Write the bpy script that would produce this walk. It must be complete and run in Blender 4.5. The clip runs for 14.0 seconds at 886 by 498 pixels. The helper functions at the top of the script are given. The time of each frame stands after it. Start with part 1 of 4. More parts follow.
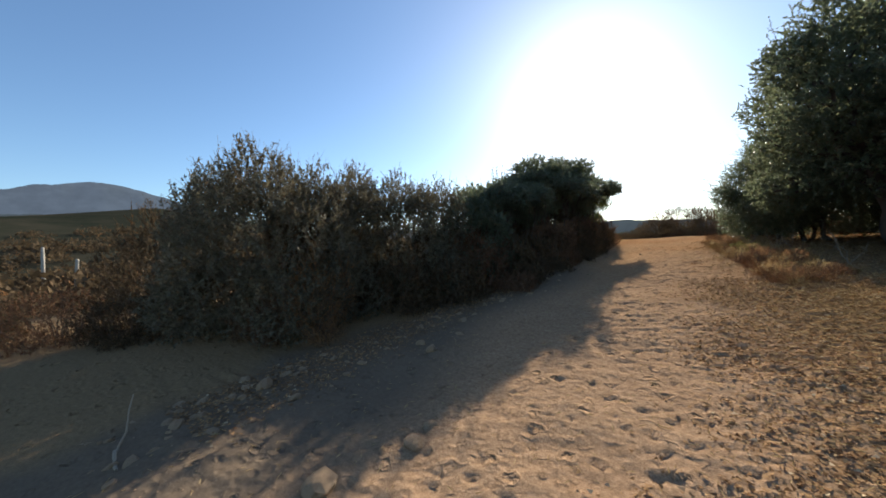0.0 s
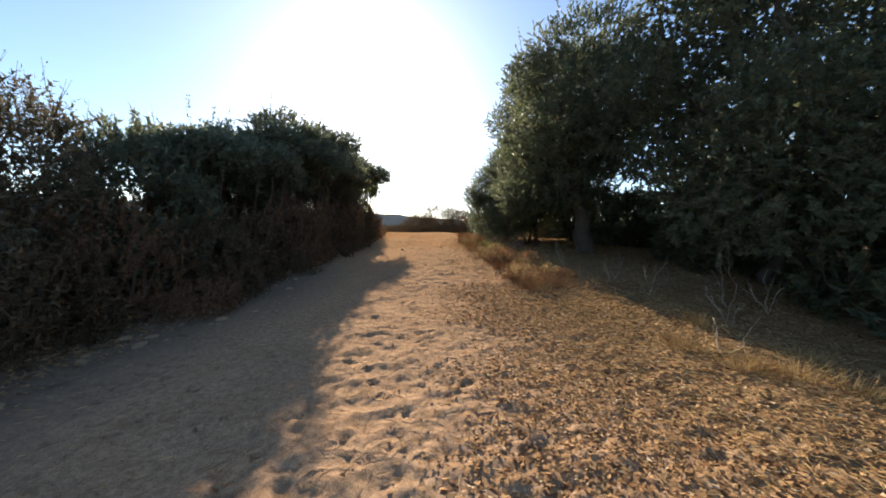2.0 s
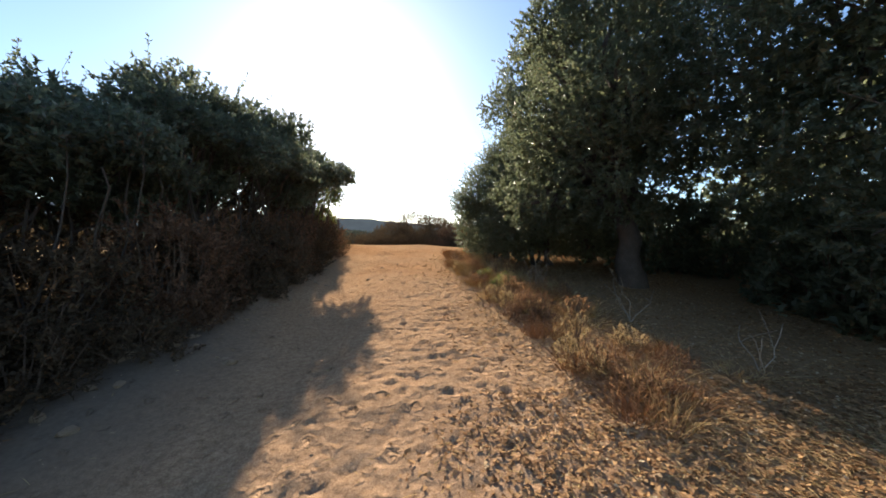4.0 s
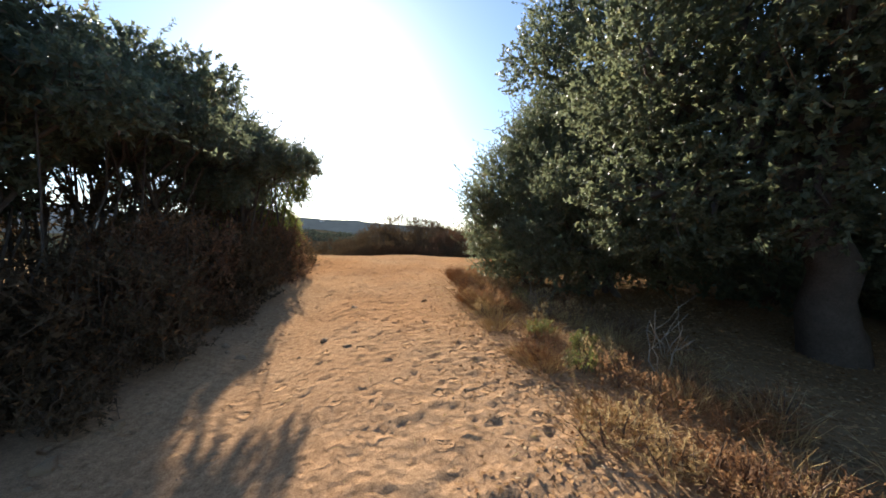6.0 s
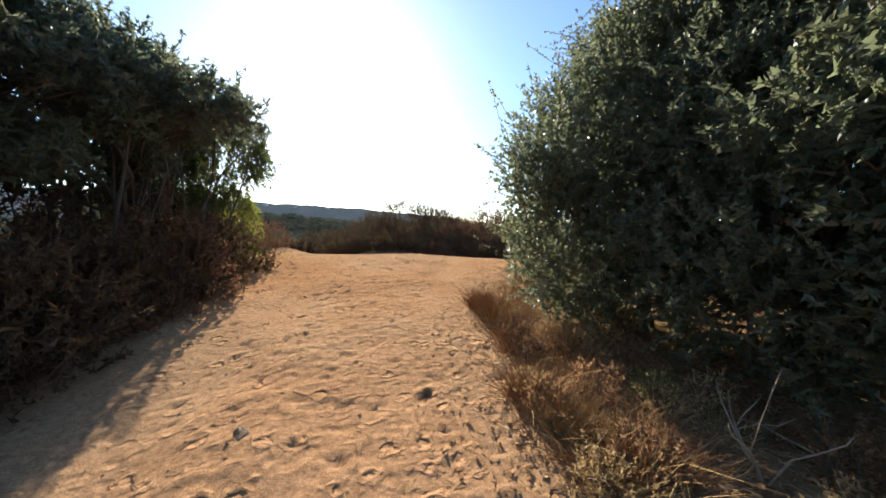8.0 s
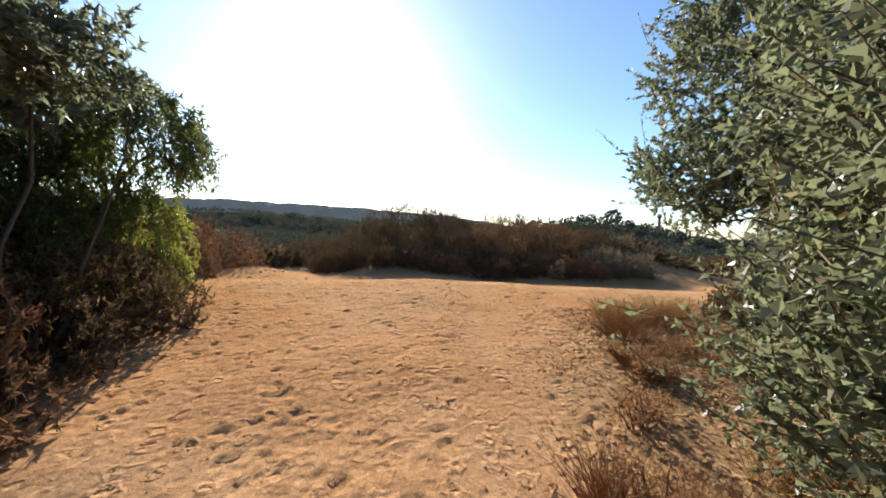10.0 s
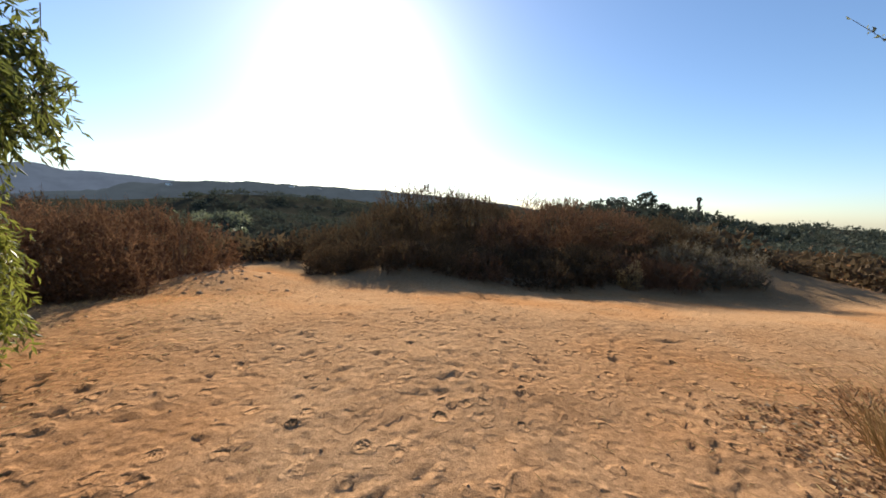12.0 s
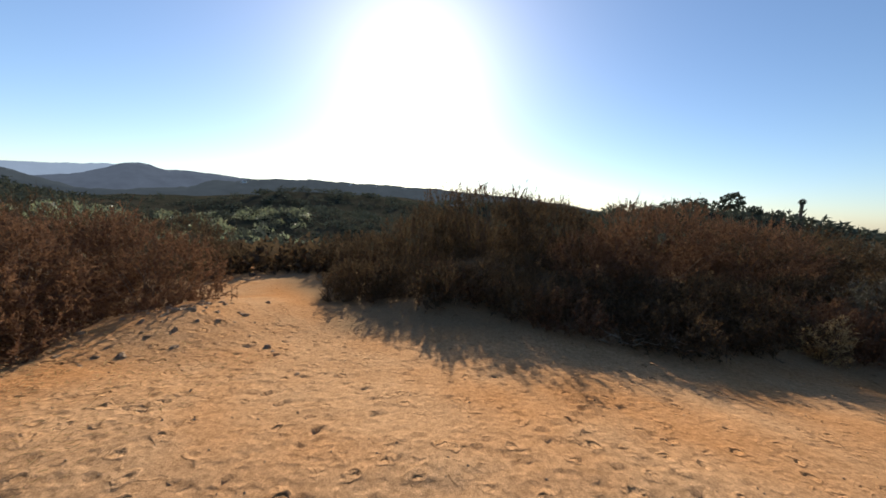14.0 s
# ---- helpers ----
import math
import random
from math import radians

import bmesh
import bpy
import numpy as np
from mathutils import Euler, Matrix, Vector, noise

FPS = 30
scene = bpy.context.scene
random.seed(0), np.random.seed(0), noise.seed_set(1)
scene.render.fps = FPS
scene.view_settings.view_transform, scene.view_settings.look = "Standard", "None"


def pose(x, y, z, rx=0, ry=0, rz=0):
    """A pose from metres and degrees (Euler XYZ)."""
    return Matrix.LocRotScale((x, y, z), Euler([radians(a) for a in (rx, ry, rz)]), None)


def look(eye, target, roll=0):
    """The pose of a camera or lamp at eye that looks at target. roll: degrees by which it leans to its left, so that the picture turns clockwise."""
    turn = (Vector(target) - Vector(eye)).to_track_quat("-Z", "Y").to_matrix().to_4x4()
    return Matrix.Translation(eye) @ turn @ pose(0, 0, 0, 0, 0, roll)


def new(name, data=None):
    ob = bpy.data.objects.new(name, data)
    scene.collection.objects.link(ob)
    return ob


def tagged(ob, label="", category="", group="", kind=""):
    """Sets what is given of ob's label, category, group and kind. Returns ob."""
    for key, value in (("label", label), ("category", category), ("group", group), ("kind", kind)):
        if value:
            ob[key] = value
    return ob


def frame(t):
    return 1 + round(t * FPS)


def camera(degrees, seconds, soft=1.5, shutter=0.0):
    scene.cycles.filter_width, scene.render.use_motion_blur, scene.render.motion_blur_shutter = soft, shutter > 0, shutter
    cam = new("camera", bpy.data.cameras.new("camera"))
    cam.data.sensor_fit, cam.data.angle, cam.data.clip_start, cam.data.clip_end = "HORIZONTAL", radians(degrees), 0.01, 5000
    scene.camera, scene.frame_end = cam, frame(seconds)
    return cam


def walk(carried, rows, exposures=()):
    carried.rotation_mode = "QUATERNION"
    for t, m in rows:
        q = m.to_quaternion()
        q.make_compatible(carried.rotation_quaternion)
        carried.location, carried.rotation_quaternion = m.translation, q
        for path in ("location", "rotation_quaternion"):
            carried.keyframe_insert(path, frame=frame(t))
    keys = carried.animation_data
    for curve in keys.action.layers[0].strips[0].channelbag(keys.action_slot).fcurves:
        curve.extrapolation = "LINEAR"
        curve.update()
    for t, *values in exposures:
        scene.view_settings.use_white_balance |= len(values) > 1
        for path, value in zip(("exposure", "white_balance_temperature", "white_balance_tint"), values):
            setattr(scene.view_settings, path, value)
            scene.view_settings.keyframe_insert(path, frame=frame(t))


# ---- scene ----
cam = camera(107.0, 14.0, soft=1.7)
walk(cam, [
    (0.0, pose(0.000, 0.000, 1.590, 89.60, 2.07, 35.94)),
    (0.5, pose(-0.047, 0.612, 1.521, 87.21, 1.53, 17.43)),
    (1.0, pose(-0.015, 1.386, 1.533, 86.30, 0.59, 6.62)),
    (1.5, pose(-0.088, 2.128, 1.565, 86.27, -0.51, 1.20)),
    (2.0, pose(-0.118, 2.917, 1.602, 87.33, -1.38, -1.29)),
    (2.5, pose(-0.187, 3.687, 1.712, 88.68, -1.59, -3.22)),
    (3.0, pose(-0.253, 4.414, 1.793, 89.01, -1.42, -4.92)),
    (5.5, pose(-0.266, 8.313, 2.244, 86.94, -1.56, -6.64)),
    (6.0, pose(-0.313, 9.107, 2.269, 88.56, -1.21, -8.11)),
    (6.5, pose(-0.256, 9.928, 2.299, 88.96, -1.46, -8.64)),
    (7.0, pose(-0.200, 10.686, 2.336, 88.16, -1.98, -8.49)),
    (7.5, pose(-0.119, 11.431, 2.371, 87.26, -2.03, -7.89)),
    (8.0, pose(-0.033, 12.209, 2.436, 86.64, -1.81, -7.07)),
    (10.5, pose(-0.083, 15.659, 2.886, 86.33, -1.80, -6.41)),
    (11.0, pose(-0.088, 16.411, 2.902, 85.38, -1.72, -5.01)),
    (11.5, pose(-0.109, 17.124, 2.951, 83.85, -1.76, -4.01)),
    (12.0, pose(-0.060, 17.820, 3.018, 83.33, -2.01, -3.09)),
    (12.5, pose(-0.023, 18.532, 3.068, 83.59, -2.83, -1.84)),
    (13.0, pose(-0.073, 19.195, 3.172, 83.63, -3.58, 0.72)),
    (13.5, pose(-0.070, 19.889, 3.197, 83.26, -3.59, 3.63)),
    (14.0, pose(-0.185, 20.514, 3.233, 82.72, -2.86, 5.69)),
], exposures=[(0.0, 0.78, 6100, 6), (0.6, 0.95, 6500, 8), (2.0, 1.17, 6450, 10), (6.0, 1.28, 6150, 9), (8.0, 1.28, 5950, 8), (10.5, 1.12, 6150, 9), (14.0, 0.5, 6150, 11)])

# ---- sky and sun ----
SUN_AZ, SUN_EL = 11.5, 23.5     # degrees left of the way walked, degrees up
world = bpy.data.worlds.new("World")
scene.world = world
world.use_nodes = True
wn = world.node_tree.nodes
sky = wn.new("ShaderNodeTexSky")
sky.sky_type = "NISHITA"
sky.sun_disc = False
sky.sun_elevation = radians(SUN_EL)
sky.sun_rotation = radians(-SUN_AZ)
sky.altitude = 200
sky.air_density, sky.dust_density, sky.ozone_density = 1.0, 0.5, 3.0
world.node_tree.links.new(sky.outputs[0], wn["Background"].inputs[0])
wn["Background"].inputs[1].default_value = 0.1
sun_data = bpy.data.lights.new("sun", "SUN")
sun_data.energy, sun_data.angle, sun_data.color = 5.0, radians(0.53), (1.0, 0.88, 0.72)
sun = new("sun", sun_data)
sun_way = Vector((-math.sin(radians(SUN_AZ)) * math.cos(radians(SUN_EL)),
                  math.cos(radians(SUN_AZ)) * math.cos(radians(SUN_EL)), math.sin(radians(SUN_EL))))
sun.matrix_world = look(sun_way * 60, (0, 0, 0))

rng = np.random.default_rng(7)


# ---- materials ----
def nodes_of(name):
    m = bpy.data.materials.new(name)
    m.use_nodes = True
    nt = m.node_tree
    return m, nt, nt.nodes["Principled BSDF"], nt.nodes["Material Output"]


def add(nt, kind, **values):
    n = nt.nodes.new(kind)
    for k, v in values.items():
        n.inputs[k.replace("_", " ")].default_value = v
    return n


def ramp(nt, fac, *stops):
    n = nt.nodes.new("ShaderNodeValToRGB")
    e = n.color_ramp.elements
    while len(e) < len(stops):
        e.new(0.5)
    for el, (p, c) in zip(e, stops):
        el.position, el.color = p, (*c, 1)
    nt.links.new(fac, n.inputs[0])
    return n.outputs[0]


def mixed(nt, fac, a, b, mode="MIX"):
    n = nt.nodes.new("ShaderNodeMix")
    n.data_type, n.blend_type = "RGBA", mode
    for s, v in ((n.inputs[0], fac), (n.inputs[6], a), (n.inputs[7], b)):
        if isinstance(v, (int, float)):
            s.default_value = v
        elif isinstance(v, tuple):
            s.default_value = (*v, 1)
        else:
            nt.links.new(v, s)
    return n.outputs[2]


def noise_of(nt, scale, detail=4, rough=0.6):
    co = nt.nodes.new("ShaderNodeTexCoord")
    n = add(nt, "ShaderNodeTexNoise", Scale=scale, Detail=detail, Roughness=rough)
    nt.links.new(co.outputs["Object"], n.inputs["Vector"])
    return n.outputs[0]


def add_noise(nt, scale):
    n = add(nt, "ShaderNodeTexNoise", Scale=scale, Detail=3)
    co = nt.nodes.new("ShaderNodeTexCoord")
    nt.links.new(co.outputs["Object"], n.inputs["Vector"])
    return n.outputs["Color"]


def bumped(nt, bsdf, heights, strength=0.5, distance=0.02):
    b = add(nt, "ShaderNodeBump", Strength=strength, Distance=distance)
    nt.links.new(heights, b.inputs["Height"])
    nt.links.new(b.outputs[0], bsdf.inputs["Normal"])


def leaf_material(name, dark, light, through_light, rough=0.45, share=0.35, dead=None):
    m, nt, p, out = nodes_of(name)
    g = nt.nodes.new("ShaderNodeNewGeometry")
    stops = [(0.0, dark), (0.8, light)] + ([(0.93, light), (0.97, dead)] if dead else [])
    c = ramp(nt, g.outputs["Random Per Island"], *stops)
    big = noise_of(nt, 1.3, 3)
    c = mixed(nt, 0.5, c, ramp(nt, big, (0.3, (0.6, 0.6, 0.55)), (0.7, (1.25, 1.2, 1.05))), "MULTIPLY")
    nt.links.new(c, p.inputs["Base Color"])
    p.inputs["Roughness"].default_value = rough
    p.inputs["Specular IOR Level"].default_value = 0.42 if rough < 0.8 else 0.0
    tr = nt.nodes.new("ShaderNodeBsdfTranslucent")
    nt.links.new(mixed(nt, 0.6, c, through_light), tr.inputs[0])
    mix = nt.nodes.new("ShaderNodeMixShader")
    mix.inputs[0].default_value = share
    nt.links.new(p.outputs[0], mix.inputs[1])
    nt.links.new(tr.outputs[0], mix.inputs[2])
    nt.links.new(mix.outputs[0], out.inputs[0])
    return m


def solid_material(name, a, b, scale=8.0, rough=0.85, bump=0.4, dist=0.01, fine=60.0):
    m, nt, p, out = nodes_of(name)
    n1, n2 = noise_of(nt, scale, 5), noise_of(nt, fine, 3)
    c = mixed(nt, n1, a, b)
    c = mixed(nt, 0.6, c, ramp(nt, n2, (0.3, (0.65, 0.65, 0.65)), (0.7, (1.2, 1.2, 1.2))), "MULTIPLY")
    nt.links.new(c, p.inputs["Base Color"])
    p.inputs["Roughness"].default_value = rough
    p.inputs["Specular IOR Level"].default_value = 0.4 if rough < 0.7 else 0.05
    bumped(nt, p, n2, bump, dist)
    return m


OAK = leaf_material("oak_leaf", (0.055, 0.066, 0.042), (0.165, 0.178, 0.11), (0.3, 0.33, 0.17), 0.42, 0.46, (0.24, 0.15, 0.07))
SUMAC = leaf_material("sumac_leaf", (0.058, 0.068, 0.048), (0.14, 0.155, 0.1), (0.29, 0.32, 0.18), 0.4, 0.45, (0.2, 0.1, 0.05))
# upper pepper leaves: green darkened to stand for the crown's shaded side
PEPPER_SHADED = leaf_material("drooping_leaf_shaded", (0.035, 0.05, 0.018), (0.095, 0.115, 0.035), (0.3, 0.32, 0.06), 0.45, 0.35)
PEPPER = leaf_material("bright_leaf", (0.06, 0.085, 0.02), (0.15, 0.17, 0.045), (0.42, 0.42, 0.06), 0.45, 0.42)
SAGE = leaf_material("sage_leaf", (0.085, 0.072, 0.048), (0.22, 0.188, 0.125), (0.26, 0.21, 0.12), 0.75, 0.25, (0.25, 0.14, 0.07))
RUST = leaf_material("rusty_leaf", (0.085, 0.05, 0.034), (0.22, 0.127, 0.078), (0.32, 0.17, 0.085), 0.95, 0.25)
DULL = leaf_material("dull_brush_leaf", (0.055, 0.04, 0.027), (0.135, 0.095, 0.06), (0.19, 0.13, 0.065), 0.85, 0.22, (0.26, 0.13, 0.06))
STRAW = leaf_material("straw", (0.32, 0.215, 0.1), (0.6, 0.44, 0.225), (0.5, 0.35, 0.17), 0.9, 0.34)
TAWNY = leaf_material("tawny_grass", (0.19, 0.1, 0.055), (0.4, 0.235, 0.125), (0.48, 0.27, 0.13), 0.9, 0.42)
LITTER = leaf_material("fallen_leaf", (0.17, 0.088, 0.045), (0.46, 0.28, 0.14), (0.3, 0.16, 0.07), 0.95, 0.12, (0.56, 0.43, 0.28))
YOUNG = leaf_material("young_green", (0.1, 0.115, 0.035), (0.2, 0.205, 0.07), (0.3, 0.31, 0.08), 0.6, 0.4)
FARGREEN = leaf_material("far_green", (0.055, 0.062, 0.05), (0.105, 0.112, 0.085), (0.12, 0.13, 0.08), 0.95, 0.15)
BARK = solid_material("bark", (0.07, 0.054, 0.042), (0.16, 0.125, 0.1), 9, 0.9, 0.8, 0.02, 45)
TWIG = solid_material("dead_twig", (0.26, 0.2, 0.14), (0.42, 0.34, 0.25), 14, 0.85)
STEM = solid_material("brown_stem", (0.11, 0.075, 0.05), (0.22, 0.15, 0.1), 14, 0.9)
ROCK = solid_material("sandstone", (0.3, 0.2, 0.12), (0.46, 0.32, 0.2), 7, 0.95, 0.7, 0.015, 50)
POST = solid_material("weathered_post", (0.3, 0.26, 0.21), (0.45, 0.41, 0.35), 12, 0.9)
PINE = solid_material("pine_post", (0.42, 0.25, 0.12), (0.56, 0.36, 0.18), 6, 0.8, 0.3)
BOARD = solid_material("carved_board", (0.22, 0.13, 0.05), (0.38, 0.25, 0.1), 18, 0.75, 0.7, 0.01, 30)
WHITE = solid_material("white_panel", (0.76, 0.78, 0.8), (0.84, 0.85, 0.86), 5, 0.45, 0.05)
INK = solid_material("dark_print", (0.03, 0.03, 0.05), (0.05, 0.05, 0.07), 9, 0.6, 0.05)
YELLOWED = solid_material("ochre_letters", (0.5, 0.36, 0.1), (0.6, 0.44, 0.14), 20, 0.7, 0.2)


def ground_material():
    m, nt, p, out = nodes_of("ground")

    def zone(name):
        a = nt.nodes.new("ShaderNodeAttribute")
        a.attribute_name = name
        return a.outputs["Fac"]
    big, mid, fine, grit = noise_of(nt, 0.35, 3), noise_of(nt, 2.2, 5), noise_of(nt, 21, 6, 0.75), noise_of(nt, 110, 3, 0.75)
    pale = mixed(nt, mid, (0.33, 0.2, 0.115), (0.46, 0.3, 0.18))
    red = mixed(nt, mid, (0.43, 0.235, 0.108), (0.55, 0.338, 0.175))
    red = mixed(nt, ramp(nt, big, (0.42, (0, 0, 0)), (0.62, (1, 1, 1))), red, (0.46, 0.228, 0.092))
    sand = mixed(nt, zone("red_soil"), pale, red)
    sand = mixed(nt, 0.7, sand, ramp(nt, fine, (0.34, (0.5, 0.47, 0.43)), (0.6, (1.2, 1.2, 1.2))), "MULTIPLY")
    sand = mixed(nt, 0.6, sand, ramp(nt, grit, (0.34, (0.5, 0.5, 0.48)), (0.66, (1.35, 1.35, 1.35))), "MULTIPLY")
    duff = mixed(nt, fine, (0.15, 0.095, 0.053), (0.4, 0.265, 0.145))
    duff = mixed(nt, 0.7, duff, ramp(nt, grit, (0.3, (0.55, 0.55, 0.5)), (0.7, (1.4, 1.35, 1.3))), "MULTIPLY")
    edge = mixed(nt, 0.55, zone("duff"), fine, "OVERLAY")
    # stony dirt on the rough strip below the brush, shade darkened into its colour
    stony_shade = mixed(nt, noise_of(nt, 28, 4, 0.75), (0.1, 0.072, 0.05), (0.27, 0.195, 0.13))
    sand = mixed(nt, mixed(nt, 0.5, zone("stony_shade"), mid, "OVERLAY"), sand, stony_shade)
    c = mixed(nt, edge, sand, duff)
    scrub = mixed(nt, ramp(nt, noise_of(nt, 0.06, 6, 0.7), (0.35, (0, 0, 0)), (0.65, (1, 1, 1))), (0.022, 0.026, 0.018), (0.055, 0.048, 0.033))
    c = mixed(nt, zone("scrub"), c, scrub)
    nt.links.new(c, p.inputs["Base Color"])
    p.inputs["Roughness"].default_value = 0.95
    p.inputs["Specular IOR Level"].default_value = 0.0
    s = nt.nodes.new("ShaderNodeMath")
    s.operation = "MULTIPLY_ADD"
    nt.links.new(grit, s.inputs[0])
    s.inputs[1].default_value = 0.3
    nt.links.new(fine, s.inputs[2])
    # small scuffs and pock marks
    vor = nt.nodes.new("ShaderNodeTexVoronoi")
    co = nt.nodes.new("ShaderNodeTexCoord")
    warp = nt.nodes.new("ShaderNodeMapping")
    warp.inputs["Scale"].default_value = (8.0, 11.0, 6.0)
    nt.links.new(co.outputs["Object"], warp.inputs[0])
    bend = mixed(nt, 0.12, warp.outputs[0], add_noise(nt, 9.0), "ADD")
    nt.links.new(bend, vor.inputs["Vector"])
    vor.inputs["Scale"].default_value = 1.0
    pit = ramp(nt, vor.outputs["Distance"], (0.12, (0, 0, 0)), (0.42, (1, 1, 1)))
    h = mixed(nt, 0.42, s.outputs[0], pit)
    # crisp crescents and crumbs where feet broke the crust
    co2 = nt.nodes.new("ShaderNodeTexCoord")
    rid = add(nt, "ShaderNodeTexNoise", Scale=7.5, Detail=6, Roughness=0.62, Distortion=1.1)
    rid.noise_type = "RIDGED_MULTIFRACTAL"
    rid.normalize = True
    nt.links.new(co2.outputs["Object"], rid.inputs["Vector"])
    h = mixed(nt, 0.45, h, ramp(nt, rid.outputs[0], (0.15, (0, 0, 0)), (0.75, (1, 1, 1))))
    h = mixed(nt, zone("scrub"), h, (0.5, 0.5, 0.5))
    bumped(nt, p, h, 0.8, 0.032)
    # hoof-sized pits with a sharp rim, here and there
    cells = nt.nodes.new("ShaderNodeTexVoronoi")
    cells.inputs["Scale"].default_value = 5.2
    co3 = nt.nodes.new("ShaderNodeTexCoord")
    nt.links.new(mixed(nt, 0.12, co3.outputs["Object"], add_noise(nt, 13.0), "ADD"), cells.inputs["Vector"])
    hole = ramp(nt, cells.outputs["Distance"], (0.08, (0, 0, 0)), (0.22, (0.8, 0.8, 0.8)), (0.3, (0.92, 0.92, 0.92)), (0.42, (0.72, 0.72, 0.72)))
    some = ramp(nt, cells.outputs["Color"], (0.32, (0, 0, 0)), (0.55, (1, 1, 1)))
    pits = add(nt, "ShaderNodeBump", Strength=1.0, Distance=0.034)
    nt.links.new(mixed(nt, zone("scrub"), mixed(nt, some, (0.72, 0.72, 0.72), hole), (0.72, 0.72, 0.72)), pits.inputs["Height"])
    nt.links.new(p.inputs["Normal"].links[0].from_socket, pits.inputs["Normal"])
    nt.links.new(pits.outputs[0], p.inputs["Normal"])
    return m


GROUND = ground_material()


# ---- mesh tools ----
def mesh_of(name, verts, faces, material, smooth=False):
    """faces: arrays of corner numbers, one array for each number of corners."""
    me = bpy.data.meshes.new(name)
    verts = np.asarray(verts, np.float32)
    faces = [np.asarray(f, np.int32) for f in faces if len(f)]
    flat = np.concatenate([f.ravel() for f in faces])
    sizes = np.concatenate([np.full(len(f), f.shape[1], np.int32) for f in faces])
    me.vertices.add(len(verts))
    me.vertices.foreach_set("co", verts.ravel())
    me.loops.add(len(flat))
    me.loops.foreach_set("vertex_index", flat)
    me.polygons.add(len(sizes))
    me.polygons.foreach_set("loop_start", np.concatenate([[0], np.cumsum(sizes)[:-1]]).astype(np.int32))
    me.polygons.foreach_set("loop_total", sizes)
    me.polygons.foreach_set("use_smooth", np.full(len(sizes), smooth, bool))
    me.materials.append(material)
    me.update(calc_edges=True)
    me.validate()
    return me


def part(name, geo, material, parent=None, label="", smooth=False):
    ob = new(name, mesh_of(name, geo[0], geo[1], material, smooth))
    ob.parent = parent
    return tagged(ob, label)


def joined(geos):
    """Several (verts, [faces...]) as one."""
    vs, by, n = [], {}, 0
    for v, fs in geos:
        vs.append(np.asarray(v, float))
        for f in fs:
            f = np.asarray(f, int)
            if len(f):
                by.setdefault(f.shape[1], []).append(f + n)
        n += len(v)
    return np.concatenate(vs), [np.concatenate(f) for f in by.values()]


def unit(a):
    return a / np.maximum(np.linalg.norm(a, axis=-1, keepdims=True), 1e-9)


def tubes(points, radii, sides=3):
    """Tapered tubes along many lines at once: points (n, k, 3), radii (n, k) or (k,)."""
    points = np.asarray(points, float)
    n, k, _ = points.shape
    radii = np.broadcast_to(np.asarray(radii, float), (n, k))
    way = unit(points[:, -1] - points[:, 0])
    side = unit(np.cross(way, np.where(np.abs(way[:, 2:3]) > 0.9, [[1.0, 0, 0]], [[0, 0, 1.0]])))
    up = np.cross(side, way)
    a = np.arange(sides) * 2 * np.pi / sides
    ring = side[:, None, :] * np.cos(a)[None, :, None] + up[:, None, :] * np.sin(a)[None, :, None]
    v = points[:, :, None, :] + ring[:, None, :, :] * radii[:, :, None, None]
    base = (np.arange(n) * k * sides)[:, None, None] + (np.arange(k - 1) * sides)[None, :, None]
    j, j2 = np.arange(sides), (np.arange(sides) + 1) % sides
    q = np.stack([base + j, base + j2, base + j2 + sides, base + j + sides], -1).reshape(-1, 4)
    tip = (np.arange(n) * k * sides)[:, None] + (k - 1) * sides + np.arange(sides)[None]
    return v.reshape(-1, 3), [q, tip]


def blades(at, way, flat, length, width, fold=0.25, small=False):
    """Leaves: a folded lozenge each, from at along way, flat side facing flat; a small one is a single pointed blade."""
    way = unit(way)
    side = unit(np.cross(flat, way))
    up = np.cross(way, side)
    length, width = np.asarray(length)[:, None], np.asarray(width)[:, None]
    n = len(at)
    if small:
        v = np.stack([at + side * width * 0.5, at - side * width * 0.5 + up * width * 0.3, at + way * length], 1)
        return v.reshape(-1, 3), [np.arange(n * 3).reshape(n, 3)]
    mid = at + way * length * 0.45
    v = np.stack([at, mid + side * width * 0.5 + up * width * fold, at + way * length - up * width * 0.3,
                  mid - side * width * 0.5 + up * width * fold], 1)
    f = np.arange(n * 4).reshape(n, 4)
    return v.reshape(-1, 3), [np.concatenate([f[:, [0, 1, 2]], f[:, [0, 2, 3]]])]


def ball(r, n):
    d = unit(r.normal(size=(n, 3)))
    return d


def crown_points(r, blobs, n, shell=0.35, low=-1.0):
    """Places in the outer shell of a union of ellipsoids, with the way out."""
    blobs = np.asarray(blobs, float)
    area = (blobs[:, 3] * blobs[:, 4] * blobs[:, 5]) ** (2 / 3)
    m = n * 6
    k = r.choice(len(blobs), m, p=area / area.sum())
    d = ball(r, m)
    rad = 1.0 - shell * np.abs(r.normal(size=m)) * 0.7 + 0.05 * r.normal(size=m)
    wob = np.sin(d[:, 0] * 5 + k) * np.sin(d[:, 1] * 6 + 2 * k) * np.sin(d[:, 2] * 5.5 + 3 * k) * 0.14
    p = blobs[k, :3] + d * blobs[k, 3:6] * np.clip(rad + wob, 0.1, 1.2)[:, None]
    inside = np.zeros(len(p))
    for b in blobs:
        inside = np.maximum(inside, (((p - b[:3]) / b[3:6]) ** 2).sum(1) < 0.42)
    keep = (inside < 0.5) & (d[:, 2] > low)
    p, d, k = p[keep][:n], d[keep][:n], k[keep][:n]
    return p, unit(d / blobs[k, 3:6])


